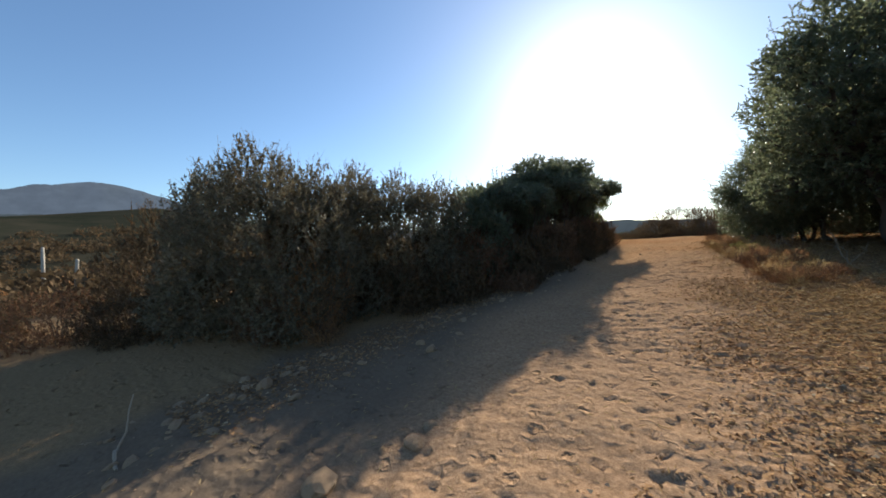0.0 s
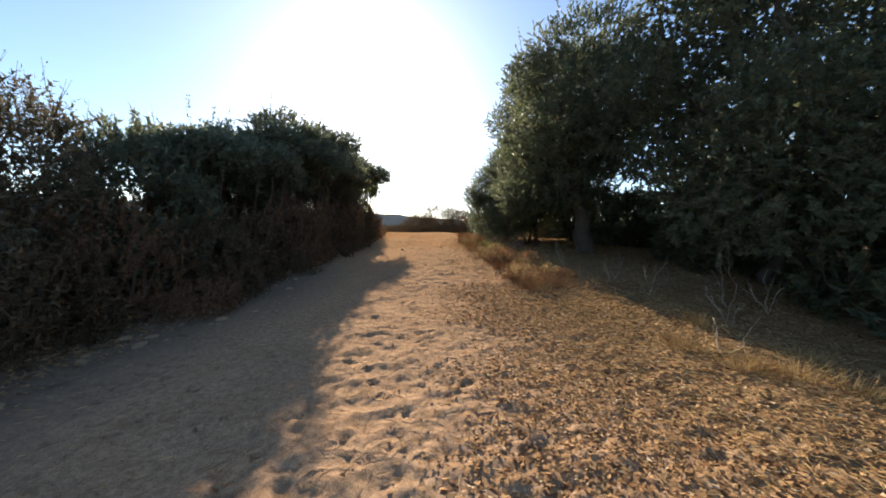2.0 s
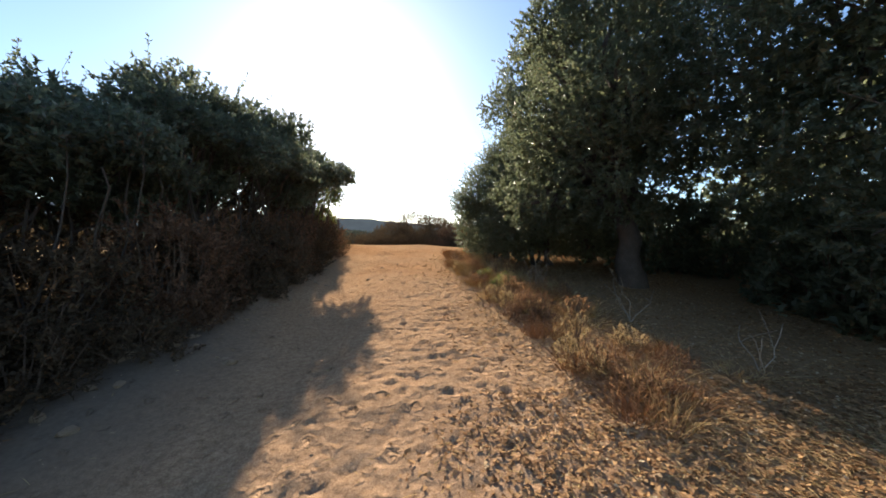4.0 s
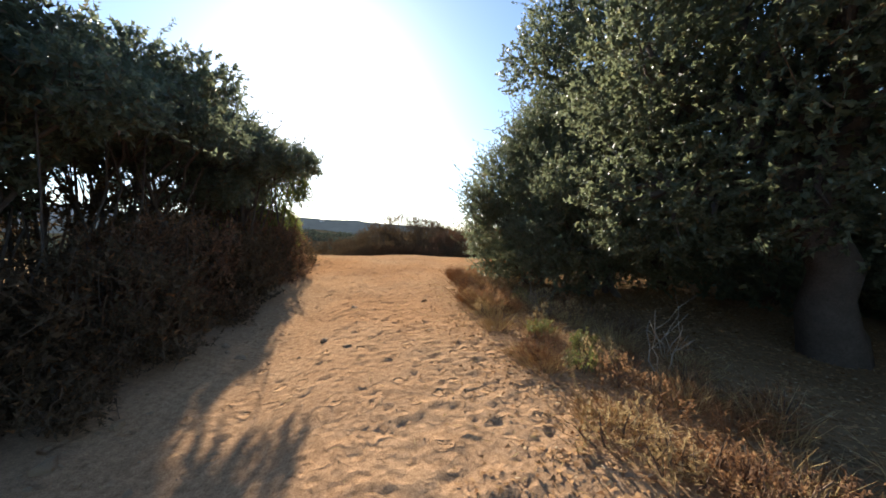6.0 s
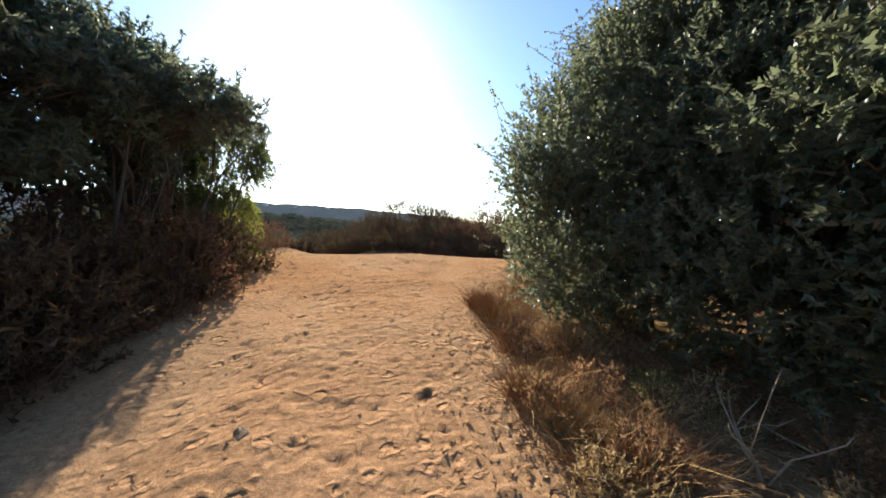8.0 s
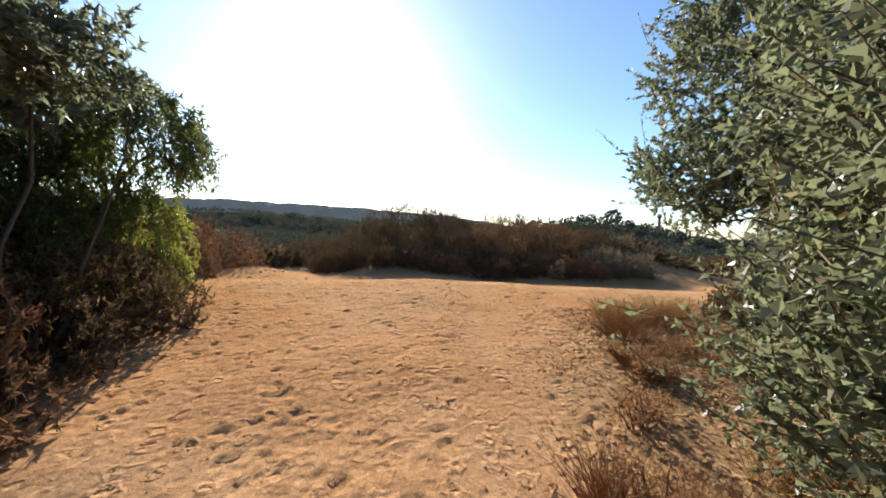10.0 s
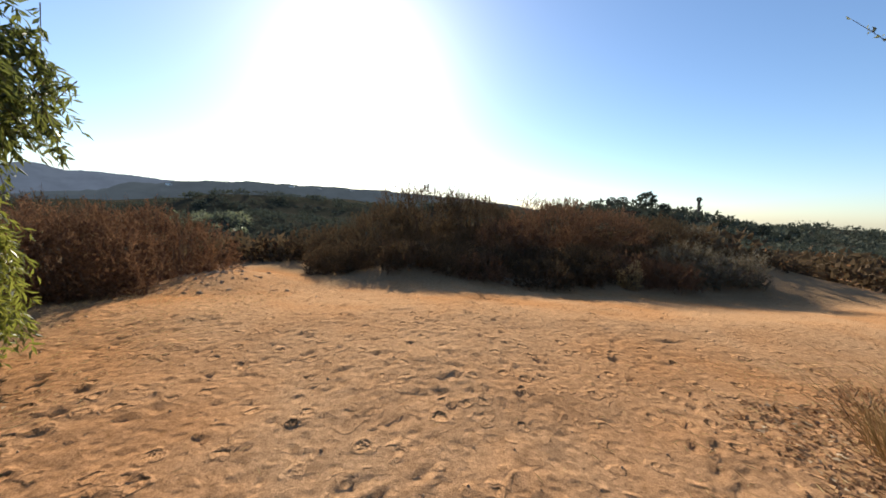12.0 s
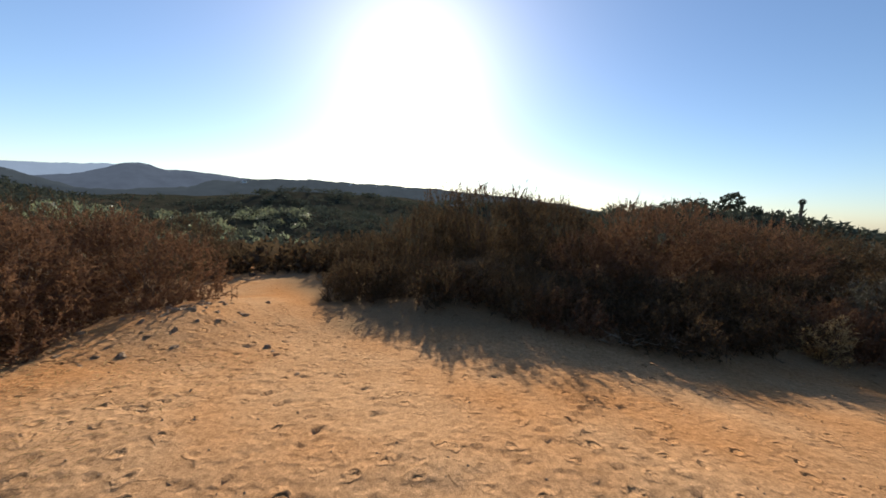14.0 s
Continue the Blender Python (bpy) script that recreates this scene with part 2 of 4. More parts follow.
def sprigs(r, p, out, per, twig, leaf, wide, lift=0.35, droop=0.0, spread=0.9, small=False, woody=0.4):
    """A twig with leaves along it at each place."""
    n = len(p)
    way = unit(out + lift * np.array([0, 0, 1.0]) + 0.6 * r.normal(size=(n, 3)) - droop * np.array([0, 0, 1.0]))
    ln = twig * r.uniform(0.5, 1.4, n)
    start = p - way * ln[:, None] * 0.6
    s = r.uniform(0.1, 1.0, (n, per))
    at = start[:, None] + way[:, None] * (s * ln[:, None])[:, :, None]
    at[:, :, 2] -= droop * twig * s ** 2
    lw = unit(way[:, None] * 0.6 + spread * r.normal(size=(n, per, 3)) - droop * np.array([0, 0, 1.0]))
    fl = r.normal(size=(n, per, 3)) + np.array([0, 0, 0.8])
    m = n * per
    sz = r.uniform(0.65, 1.25, m)
    lv = blades(at.reshape(m, 3), lw.reshape(m, 3), fl.reshape(m, 3), leaf * sz, wide * sz, small=small)
    ends = start + way * ln[:, None]
    ends[:, 2] -= droop * twig
    m = max(1, int(n * woody))
    tw = tubes(np.stack([start[:m], ends[:m]], 1), np.array([0.005, 0.0018]))
    return lv, tw


def bent(r, a, b, k=6, sway=0.12):
    """A crooked line from a to b."""
    a, b = np.asarray(a, float), np.asarray(b, float)
    s = np.linspace(0, 1, k)[:, None]
    ln = np.linalg.norm(b - a)
    off = np.cumsum(r.normal(size=(k, 3)), 0) * sway * ln / k
    off -= off[0] + (off[-1] - off[0]) * s
    return a + (b - a) * s + off


# ---- the lie of the land ----
def smooth_table(ys, zs, width):
    t = np.linspace(ys[0], ys[-1], 4000)
    z = np.interp(t, ys, zs)
    k = max(3, int(width / (t[1] - t[0])))
    ker = np.hanning(k + 2)
    pad = np.pad(z, k, mode="edge")
    return t, np.convolve(pad, ker / ker.sum(), "same")[k:-k]


ALONG = smooth_table([-60, 0, 6, 12, 16, 20, 22.2, 23.6, 25.2, 27, 32, 45, 70],
                     [-4.5, 0, 0.46, 1.12, 1.38, 1.60, 1.68, 1.44, 1.22, 1.13, 0.9, -0.8, -3], 1.6)
AZ = [-180, -90, -60, -48, -40, -30, -15, -3, 8, 19, 30, 40, 48, 60, 72, 85, 110, 180]
RINGS = [(70, [-5, -1, -1.0, -1.2, -0.6, -0.8, -1.5, -4, -6, -7, -8, -7, -5, -2, 3, 6, 5, -5]),
         (130, [-6, 0, -1.5, 0.2, 3.2, 3.4, -1, -6, -8, -10, -12, -12, -9, 0, 9, 14, 12, -6]),
         (300, [-10, -4, -6, -6, 0, 5, 4, 4, 6, 7, 5, 0, -4, 2, 8, 12, 10, -10]),
         (520, [-15, -15, -20, -25, -20, -12, -6, 0, 4, 6, 4, -2, -6, -4, 8, 12, 10, -15]),
         (1500, [-20, -30, -22, -16, -16, -10, 0, 0, 0, 0, 0, 0, 0, 0, 10, 20, 10, -20]),
         (4500, [-40, -60, -50, -45, -40, -30, -20, -10, 0, 0, 0, 0, 0, 0, 0, 0, 0, -40])]


def ground_z(x, y):
    x, y = np.asarray(x, float), np.asarray(y, float)
    z = np.interp(y, *ALONG) + 0.026 * np.clip(x, -12, 12)
    z = z - 0.06 * np.maximum(0, np.minimum(x, 8) - 0.5) * np.clip((y - 16) / 4, 0, 1)
    # spoil heap beside the trail that leaves on the far side
    z = z + 0.42 * np.exp(-(((x + 4.5) / 1.2) ** 2 + ((y - 25.0) / 1.7) ** 2))
    # bank under the far bushes and beneath the shrubs beside the path
    z = z + 0.9 * np.clip((y - 25.5 + 0.1 * np.abs(x - 3)) / 4.0, 0, 1) * np.clip((x + 2.5) / 2.0, 0, 1) * np.clip((14 - x) / 3, 0, 1)
    z = z + 0.25 * np.clip((-x - 3.6 - np.clip(10 - y, 0, 4) * 0.25) / 2.0, 0, 1) * np.clip((22 - y) / 3, 0, 1)
    # the ground dips past the sign
    dip = np.clip((x - 2.8) / 1.4, 0, 1)
    z = z - 0.24 * dip * dip * (3 - 2 * dip) * np.clip((9 - y) / 3, 0, 1) * np.clip((y + 6) / 4, 0, 1)
    # worn gully along the shaded side
    z = z - (0.05 + 0.11 * np.clip((y - 8) / 3, 0, 1)) * np.exp(-np.abs((x + 1.85 + 0.2 * np.sin(y * 0.5)) / 0.75) ** 4) * np.clip((17 - y) / 3, 0, 1)
    # far land
    dx, dy = x, y - 18
    d = np.hypot(dx, dy)
    az = np.degrees(np.arctan2(-dx, dy))
    rad = [r for r, _ in RINGS]
    hs = np.stack([np.interp(az, AZ, h) for _, h in RINGS])
    far = hs[0].copy()
    for i in range(len(RINGS) - 1):
        t = np.clip((d - rad[i]) / (rad[i + 1] - rad[i]), 0, 1)
        t = t * t * (3 - 2 * t)
        far = np.where(d > rad[i], hs[i] * (1 - t) + hs[i + 1] * t, far)
    bumps = (np.sin(dx / 23.0 + np.sin(dy / 31.0)) + np.sin(dy / 17.0 + 1.3 * np.sin(dx / 41.0))) * 0.012 * np.clip(d, 0, 260)
    t = np.clip((d - 24) / 46, 0, 1)
    t = t * t * (3 - 2 * t)
    return z * (1 - t) + (far + bumps * np.clip((d - 60) / 60, 0, 1)) * t


def zones(x, y):
    """How much leaf duff and how much scrub covers the soil."""
    left = np.interp(y, [-5, 3, 6, 9, 12, 18, 20.5, 22, 23.5, 26], [-4.6, -4.2, -4.1, -3.6, -2.7, -2.7, -3.2, -4.2, -4.7, -4.8])
    right = np.interp(y, [-5, 0, 5, 8, 11, 14, 16, 17.5, 19, 20.5, 22], [1.4, 1.0, 0.8, 0.85, 0.85, 0.7, 0.9, 1.4, 2.4, 5.0, 9.0])
    wig = 0.25 * np.sin(y * 1.7) + 0.15 * np.sin(y * 4.1 + 1)
    duff = np.clip((left + wig - x) / 0.5, 0, 1) + np.clip((x - right - wig + 0.3) / 1.3, 0, 1)
    duff = np.where(y > 20, np.clip((left + wig - x) / 0.5, 0, 1) * (y < 26.5) + np.clip((x - right - wig + 0.3) / 1.3, 0, 1) * (y < 22), duff)
    bank = np.clip((y - 25.45 + 0.08 * np.abs(x - 2)) / 0.5, 0, 1) * np.clip((x + 3.2 + 0.3 * (y - 27)) / 0.6, 0, 1) * np.clip((13 - x) / 1.5, 0, 1)
    # beyond the clearing only two beaten ways stay bare
    def way(pts, half):
        best = np.full(np.shape(x), 1e9)
        for (ax, ay), (bx, by) in zip(pts, pts[1:]):
            t = np.clip(((x - ax) * (bx - ax) + (y - ay) * (by - ay)) / ((bx - ax) ** 2 + (by - ay) ** 2), 0, 1)
            best = np.minimum(best, np.hypot(x - ax - t * (bx - ax), y - ay - t * (by - ay)))
        return np.clip((best - half) / 0.6, 0, 1)
    bare = np.minimum(way([(-3.6, 26.0), (-6.2, 28.6), (-10, 33)], 0.55), way([(5, 23.6), (12, 25.6), (18, 30), (26, 36.5), (30, 40)], 1.5))
    open_soil = np.clip((y - 26.3) / 0.6, 0, 1) + np.clip((-x - 5.0) / 0.8, 0, 1) + np.clip((x - 7.5) / 1.5, 0, 1) * (y > 20)
    duff = np.clip(np.maximum(duff, np.clip(open_soil, 0, 1)), 0, 1) * np.where(y > 20, bare, 1.0) + bank
    duff = np.clip(duff, 0, 1)
    d = np.hypot(x, y - 14)
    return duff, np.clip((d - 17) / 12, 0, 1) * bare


def value_noise(r, X, Y, cell):
    """Smooth random relief, -1 to 1, with bumps about as wide as cell."""
    u, v = X / cell, Y / cell
    i, j = np.floor(u).astype(int), np.floor(v).astype(int)
    fu, fv = u - i, v - j
    fu, fv = fu * fu * (3 - 2 * fu), fv * fv * (3 - 2 * fv)
    tab = r.uniform(-1, 1, (512, 512))

    def at(a, b):
        return tab[a % 512, b % 512]
    return (at(i, j) * (1 - fu) + at(i + 1, j) * fu) * (1 - fv) + (at(i, j + 1) * (1 - fu) + at(i + 1, j + 1) * fu) * fv


def build_ground():
    def axis(lo, hi, step, reach):
        a, g = [lo], step
        while a[-1] > -reach:
            g = min(g * 1.17, 260.0)
            a.append(a[-1] - g)
        b, g = [hi], step
        while b[-1] < reach:
            g = min(g * 1.17, 260.0)
            b.append(b[-1] + g)
        return np.array(a[::-1] + list(np.arange(lo + step, hi - step / 2, step)) + b)
    xs, ys = axis(-3.7, 2.2, 0.033, 4400), axis(1.0, 25.6, 0.033, 4400)
    X, Y = np.meshgrid(xs, ys)
    Z = ground_z(X, Y)
    duff, scrub = zones(X, Y)
    near = np.clip((7 - np.abs(X)) / 3, 0, 1) * np.clip((Y + 3) / 3, 0, 1) * np.clip((29 - Y) / 3, 0, 1)
    r = np.random.default_rng(3)
    # uneven soil: broad swells, lumps, and broken crust
    wx, wy = X + 0.05 * value_noise(r, X, Y, 0.19), Y + 0.05 * value_noise(r, X, Y, 0.23)
    lump = 0.028 * value_noise(r, X, Y, 1.3) + 0.012 * value_noise(r, wx, wy, 0.45)
    worn = np.clip(0.65 + 0.6 * value_noise(r, X, Y, 0.9), 0.3, 1) * np.where((X < -1.2) & (Y > 8) & (Y < 17), 0.35, 1.0)
    worn = worn * np.where((Y > 15.5) & (np.abs(X - 0.75 - 0.2 * (Y - 17)) < 0.42), 0.25, 1.0)
    fine = np.zeros_like(Z)
    calm = np.interp(Y, [5, 10, 15], [1.0, 0.75, 0.5])
    for cell, amp in ((0.26, 0.026), (0.14, 0.026), (0.075, 0.02)):
        fine += calm * amp * (0.5 - np.abs(value_noise(r, wx, wy * 1.25, cell)))
    Z += (lump + fine * worn) * near
    # hoof and boot prints: shallow at the near end, a steep wall at the far end
    for _ in range(4600):
        px, py = r.uniform(-3.2, 2.9), r.uniform(1.1, 25.4)
        if py < 17 and px > 1.7 or py > 15.5 and abs(px - 0.75 - 0.2 * (py - 17)) < 0.42 and r.random() < 0.85:
            continue
        if px < -1.2 and 8 < py < 17 and r.random() < 0.75:
            continue
        i0, i1 = np.searchsorted(xs, (px - 0.17, px + 0.17))
        j0, j1 = np.searchsorted(ys, (py - 0.17, py + 0.17))
        a = r.normal(0, 0.55)
        w, l, dep = r.uniform(0.035, 0.075), r.uniform(0.032, 0.065), 0.007 + 0.021 * r.random() ** 1.6
        lx, ly = X[j0:j1, i0:i1] - px, Y[j0:j1, i0:i1] - py
        u, v = lx * np.cos(a) + ly * np.sin(a), -lx * np.sin(a) + ly * np.cos(a)
        q = np.sqrt((u / w) ** 2 + (v / l) ** 2)
        inside = np.clip((1.0 - q) / 0.3, 0, 1)
        slope = np.clip((v / l + 1.1) / 2, 0, 1)
        rim = np.exp(-((q - 1.2) / 0.22) ** 2) * (0.25 + 0.5 * (v > 0))
        Z[j0:j1, i0:i1] += dep * (-inside * slope + 0.55 * rim)
    ny, nx = X.shape
    idx = np.arange(nx * ny).reshape(ny, nx)
    q = np.stack([idx[:-1, :-1], idx[:-1, 1:], idx[1:, 1:], idx[1:, :-1]], -1).reshape(-1, 4)
    me = mesh_of("ground", np.stack([X, Y, Z], -1).reshape(-1, 3), [q], GROUND, True)
    # strip left of the trail where shade goes into the stony soil colour
    stony_shade = np.clip((-1.9 + 0.3 * np.sin(Y * 0.9) - X) / 0.9, 0, 1) * np.clip((16 - Y) / 3, 0, 1)
    for nm, a in (("duff", duff), ("scrub", scrub), ("stony_shade", stony_shade), ("red_soil", np.interp(Y, [6, 15, 19, 23], [0, 0.5, 0.65, 1.0]))):
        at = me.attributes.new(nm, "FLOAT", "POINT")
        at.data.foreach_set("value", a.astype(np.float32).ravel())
    tagged(new("ground", me), "sandy trodden dirt trail with footprints, hills beyond", "ground", kind="structure")
    return xs, ys, Z


SURFACE = build_ground()


def surface_z(x, y):
    """Height of the soil with its lumps and prints."""
    xs, ys, Z = SURFACE
    i = np.clip(np.searchsorted(xs, x) - 1, 0, len(xs) - 2)
    j = np.clip(np.searchsorted(ys, y) - 1, 0, len(ys) - 2)
    u, v = (x - xs[i]) / (xs[i + 1] - xs[i]), (y - ys[j]) / (ys[j + 1] - ys[j])
    return (Z[j, i] * (1 - u) + Z[j, i + 1] * u) * (1 - v) + (Z[j + 1, i] * (1 - u) + Z[j + 1, i + 1] * u) * v


def gz(x, y):
    return float(ground_z(x, y))


def base_at(name, x, y, label, category, group="", sink=0.0):
    ob = new(name)
    ob.empty_display_size = 0.2
    ob.location = (x, y, gz(x, y) - sink)
    return tagged(ob, label, category, group)


# ---- plants ----
def tree(name, x, y, blobs, leaf_mat, seed, label, category="tree", n=2600, per=20, leaf=0.06, wide=0.026, twig=0.32,
         stems=1, trunk_r=0.14, droop=0.0, shell=0.35, lift=0.35, stem_spread=0.25, group="", small=False, poles=0, shoots=0, fill=0.0):
    """blobs: crown masses, relative to the foot."""
    r = np.random.default_rng(seed)
    ob = base_at(name, x, y, label, category, group)
    blobs = np.asarray(blobs, float)
    p, out = crown_points(r, blobs, n, shell)
    floor = ground_z(p[:, 0] + x, p[:, 1] + y) - ob.location.z
    keep = p[:, 2] > floor + 0.1
    p, out = p[keep], out[keep]
    lv, tw = sprigs(r, p, out, per, twig, leaf, wide, lift, droop, small=small)
    if fill:
        k = r.choice(len(blobs), int(n * fill), p=(blobs[:, 3] ** 2) / (blobs[:, 3] ** 2).sum())
        heart = blobs[k, :3] + ball(r, len(k)) * blobs[k, 3:6] * r.uniform(0.15, 0.62, (len(k), 1))
        heart = heart[heart[:, 2] > ground_z(heart[:, 0] + x, heart[:, 1] + y) - ob.location.z + 0.25]
        inner, _ = sprigs(r, heart, unit(heart - blobs[:, :3].mean(0)), 20, twig, leaf * 1.4, wide * 1.6, lift, droop, small=small)
        lv = joined([lv, inner])
    crown = part("crown", lv, leaf_mat, ob)
    tagged(part("twigwood", tw, STEM, crown), kind="stuff")
    if shoots:
        pick = r.permutation(len(p))[:shoots]
        ln = r.uniform(0.35, 0.85, len(pick))[:, None]
        rise = unit(out[pick] + np.array([0, 0, 0.7]) + 0.35 * r.normal(size=(len(pick), 3)))
        tip = p[pick] + rise * ln
        mid = (p[pick] + tip) / 2 + 0.06 * r.normal(size=(len(pick), 3))
        sides = 26
        u = r.uniform(0.05, 1.0, (len(pick), sides, 1))
        at = (1 - u) ** 2 * p[pick][:, None] + 2 * u * (1 - u) * mid[:, None] + u ** 2 * tip[:, None]
        m = len(pick) * sides
        way = unit(rise[:, None] * 0.8 + 0.8 * r.normal(size=(len(pick), sides, 3))).reshape(m, 3)
        sz = r.uniform(0.6, 1.15, m)
        sprays = joined([blades(at.reshape(m, 3), way, r.normal(size=(m, 3)), leaf * sz, wide * sz)])
        tagged(part("shoot_leaves", sprays, leaf_mat, crown), kind="stuff")
        tagged(part("shoot_wood", tubes(np.stack([p[pick], mid, tip], 1), np.array([0.005, 0.0035, 0.0015])), STEM, crown), kind="stuff")
    for _ in range(poles):
        a, q = r.uniform(0, 2 * np.pi), r.uniform(0.2, 1.3)
        foot = np.array([np.cos(a) * q, np.sin(a) * q, 0])
        foot[2] = gz(x + foot[0], y + foot[1]) - ob.location.z - 0.05
        b = blobs[np.argmin(((blobs[:, :2] - foot[:2]) ** 2).sum(1))]
        tip = np.array([foot[0] * 1.25 + r.normal(0, 0.25), foot[1] * 1.25 + r.normal(0, 0.25), b[2] + b[5] * 0.3])
        part("shoot", tubes(bent(r, foot, tip, 6, 0.2)[None], np.linspace(0.024, 0.008, 6) * r.uniform(0.6, 1.3), 5), BARK, ob, smooth=True)
    order = np.argsort(blobs[:, 0] + 0.3 * blobs[:, 1])
    for s in range(stems):
        a = 2 * np.pi * s / max(stems, 1) + r.uniform(0, 1)
        foot = np.array([np.cos(a), np.sin(a), 0]) * stem_spread * (stems > 1)
        foot[2] = gz(x + foot[0], y + foot[1]) - ob.location.z - 0.06
        mine = [blobs[i] for j, i in enumerate(order) if j % stems == s] or [blobs[r.integers(len(blobs))]]
        mid = np.mean([b[:3] for b in mine], 0)
        fork = foot + (mid - foot) * 0.42 + np.array([0, 0, 0.1])
        tr = trunk_r * r.uniform(0.8, 1.15)
        line = bent(r, foot, fork, 7, 0.3)
        part("trunk", tubes(line[None], np.linspace(tr * 1.25, tr * 0.75, 7), 8), BARK, ob, smooth=True)
        for b in mine:
            tip = b[:3] + np.array([0, 0, b[5] * 0.45])
            part("limb", tubes(bent(r, fork, tip, 7, 0.35)[None], np.linspace(tr * 0.7, 0.018, 7), 6), BARK, ob, smooth=True)
            ends = b[:3] + ball(r, 7) * b[3:6] * 0.8
            k0 = fork + (tip - fork) * r.uniform(0.4, 0.9, (7, 1))
            lines = np.stack([bent(r, k0[i], ends[i], 5, 0.3) for i in range(7)])
            for ln in lines:
                part("branch", tubes(ln[None], np.linspace(tr * 0.28, 0.006, 5), 4), BARK, ob)
    return ob


def shrub(name, x, y, rx, ry, h, leaf_mat, seed, label, n=700, per=16, leaf=0.032, wide=0.011, twig=0.22, category="shrub",
          group="", wisps=0.0, lift=1.1, clumps=7, shell=0.5, woody=0.25, bare=16):
    """A dense uneven dome of fine twigs and small leaves, down to the ground."""
    r = np.random.default_rng(seed)
    ob = base_at(name, x, y, label, category, group)
    blobs = [(0, 0, h * 0.42, rx * 0.72, ry * 0.72, h * 0.5)]
    for i in range(clumps):
        a, q = 2 * np.pi * i / clumps + r.uniform(-0.4, 0.4), r.uniform(0.4, 0.68)
        z = h * r.uniform(0.24, 0.62)
        s = r.uniform(0.34, 0.5)
        blobs.append((np.cos(a) * rx * q, np.sin(a) * ry * q, z, rx * s, ry * s, min(h * 0.38, h - z) * r.uniform(0.85, 1.2)))
        if i % 2 == 0:
            blobs.append((np.cos(a + 0.3) * rx * 0.7, np.sin(a + 0.3) * ry * 0.7, h * 0.14, rx * 0.36, ry * 0.36, h * 0.22))
    p, out = crown_points(r, blobs, n, shell)
    floor = ground_z(p[:, 0] + x, p[:, 1] + y) - ob.location.z
    p[:, 2] = np.maximum(p[:, 2], floor + r.uniform(0.03, 0.12, len(p)))
    lv, tw = sprigs(r, p, out, per, twig, leaf, wide, lift, 0.0, 0.6, True, woody)
    part("foliage", lv, leaf_mat, ob)
    tagged(part("brushwood", tw, STEM, ob), kind="stuff")
    m = bare
    a, q = r.uniform(0, 2 * np.pi, m), r.uniform(0.2, 0.9, m)
    for i in range(m):
        foot = np.array([np.cos(a[i]) * rx * q[i] * 0.4, np.sin(a[i]) * ry * q[i] * 0.4, 0])
        foot[2] = gz(foot[0] + x, foot[1] + y) - ob.location.z - 0.04
        tip = np.array([np.cos(a[i]) * rx * q[i], np.sin(a[i]) * ry * q[i], h * (1 - 0.55 * q[i] ** 2) * r.uniform(0.7, 0.95)])
        part("stem", tubes(bent(r, foot, tip, 5, 0.25)[None], np.linspace(0.008 + 0.005 * h, 0.003, 5), 4), STEM, ob)
    if wisps:
        k = int(wisps * 60)
        top = p[np.argsort(-p[:, 2] + 0.3 * np.hypot(p[:, 0], p[:, 1]))[:k * 3]][::3]
        tip = top + np.stack([r.normal(0, 0.09, len(top)), r.normal(0, 0.09, len(top)), r.uniform(0.12, 0.42, len(top))], 1)
        wand, heads = sprigs(r, (top + tip) / 2, unit(tip - top), 18, 0.3, 0.026, 0.011, 0.6, 0.0, 0.4, True)
        tagged(part("flower_fluff", joined([wand, tubes(np.stack([top, tip], 1), np.array([0.004, 0.0015]))]), leaf_mat, ob), kind="stuff")
    return ob


def tuft(name, x, y, rad, h, n, mat, seed, label, category="grass", group=""):
    """A clump of grass blades."""
    r = np.random.default_rng(seed)
    ob = base_at(name, x, y, label, category, group)
    return fill_tuft(ob, r, x, y, rad, h, n, mat)


def fill_tuft(ob, r, x, y, rad, h, n, mat):
    a, q = r.uniform(0, 2 * np.pi, n), np.sqrt(r.uniform(0, 1, n)) * rad
    foot = np.stack([np.cos(a) * q * 0.7, np.sin(a) * q * 0.7, np.zeros(n)], 1)
    foot[:, 2] = ground_z(foot[:, 0] + x, foot[:, 1] + y) - ob.location.z - 0.02
    tall = h * r.uniform(0.45, 1.15, n)
    out = np.stack([np.cos(a), np.sin(a), np.zeros(n)], 1)
    tip = foot + (out + 0.9 * r.normal(size=(n, 3)) * np.array([1, 1, 0.1])) * (q * 0.4 + 0.35 * tall * r.uniform(0, 1.4, n))[:, None] + np.array([0, 0, 1.0]) * tall[:, None]
    mid = (foot + tip) / 2 + np.array([0, 0, 0.12]) * tall[:, None] + r.normal(0, 0.02, (n, 3))
    tagged(part("grass_mass", tubes(np.stack([foot, mid, tip], 1), np.array([0.0022, 0.0018, 0.0006])), mat, ob), kind="stuff")
    return ob


# ---- trees beside the trail ----
OAKS = "oaks beside the trail"
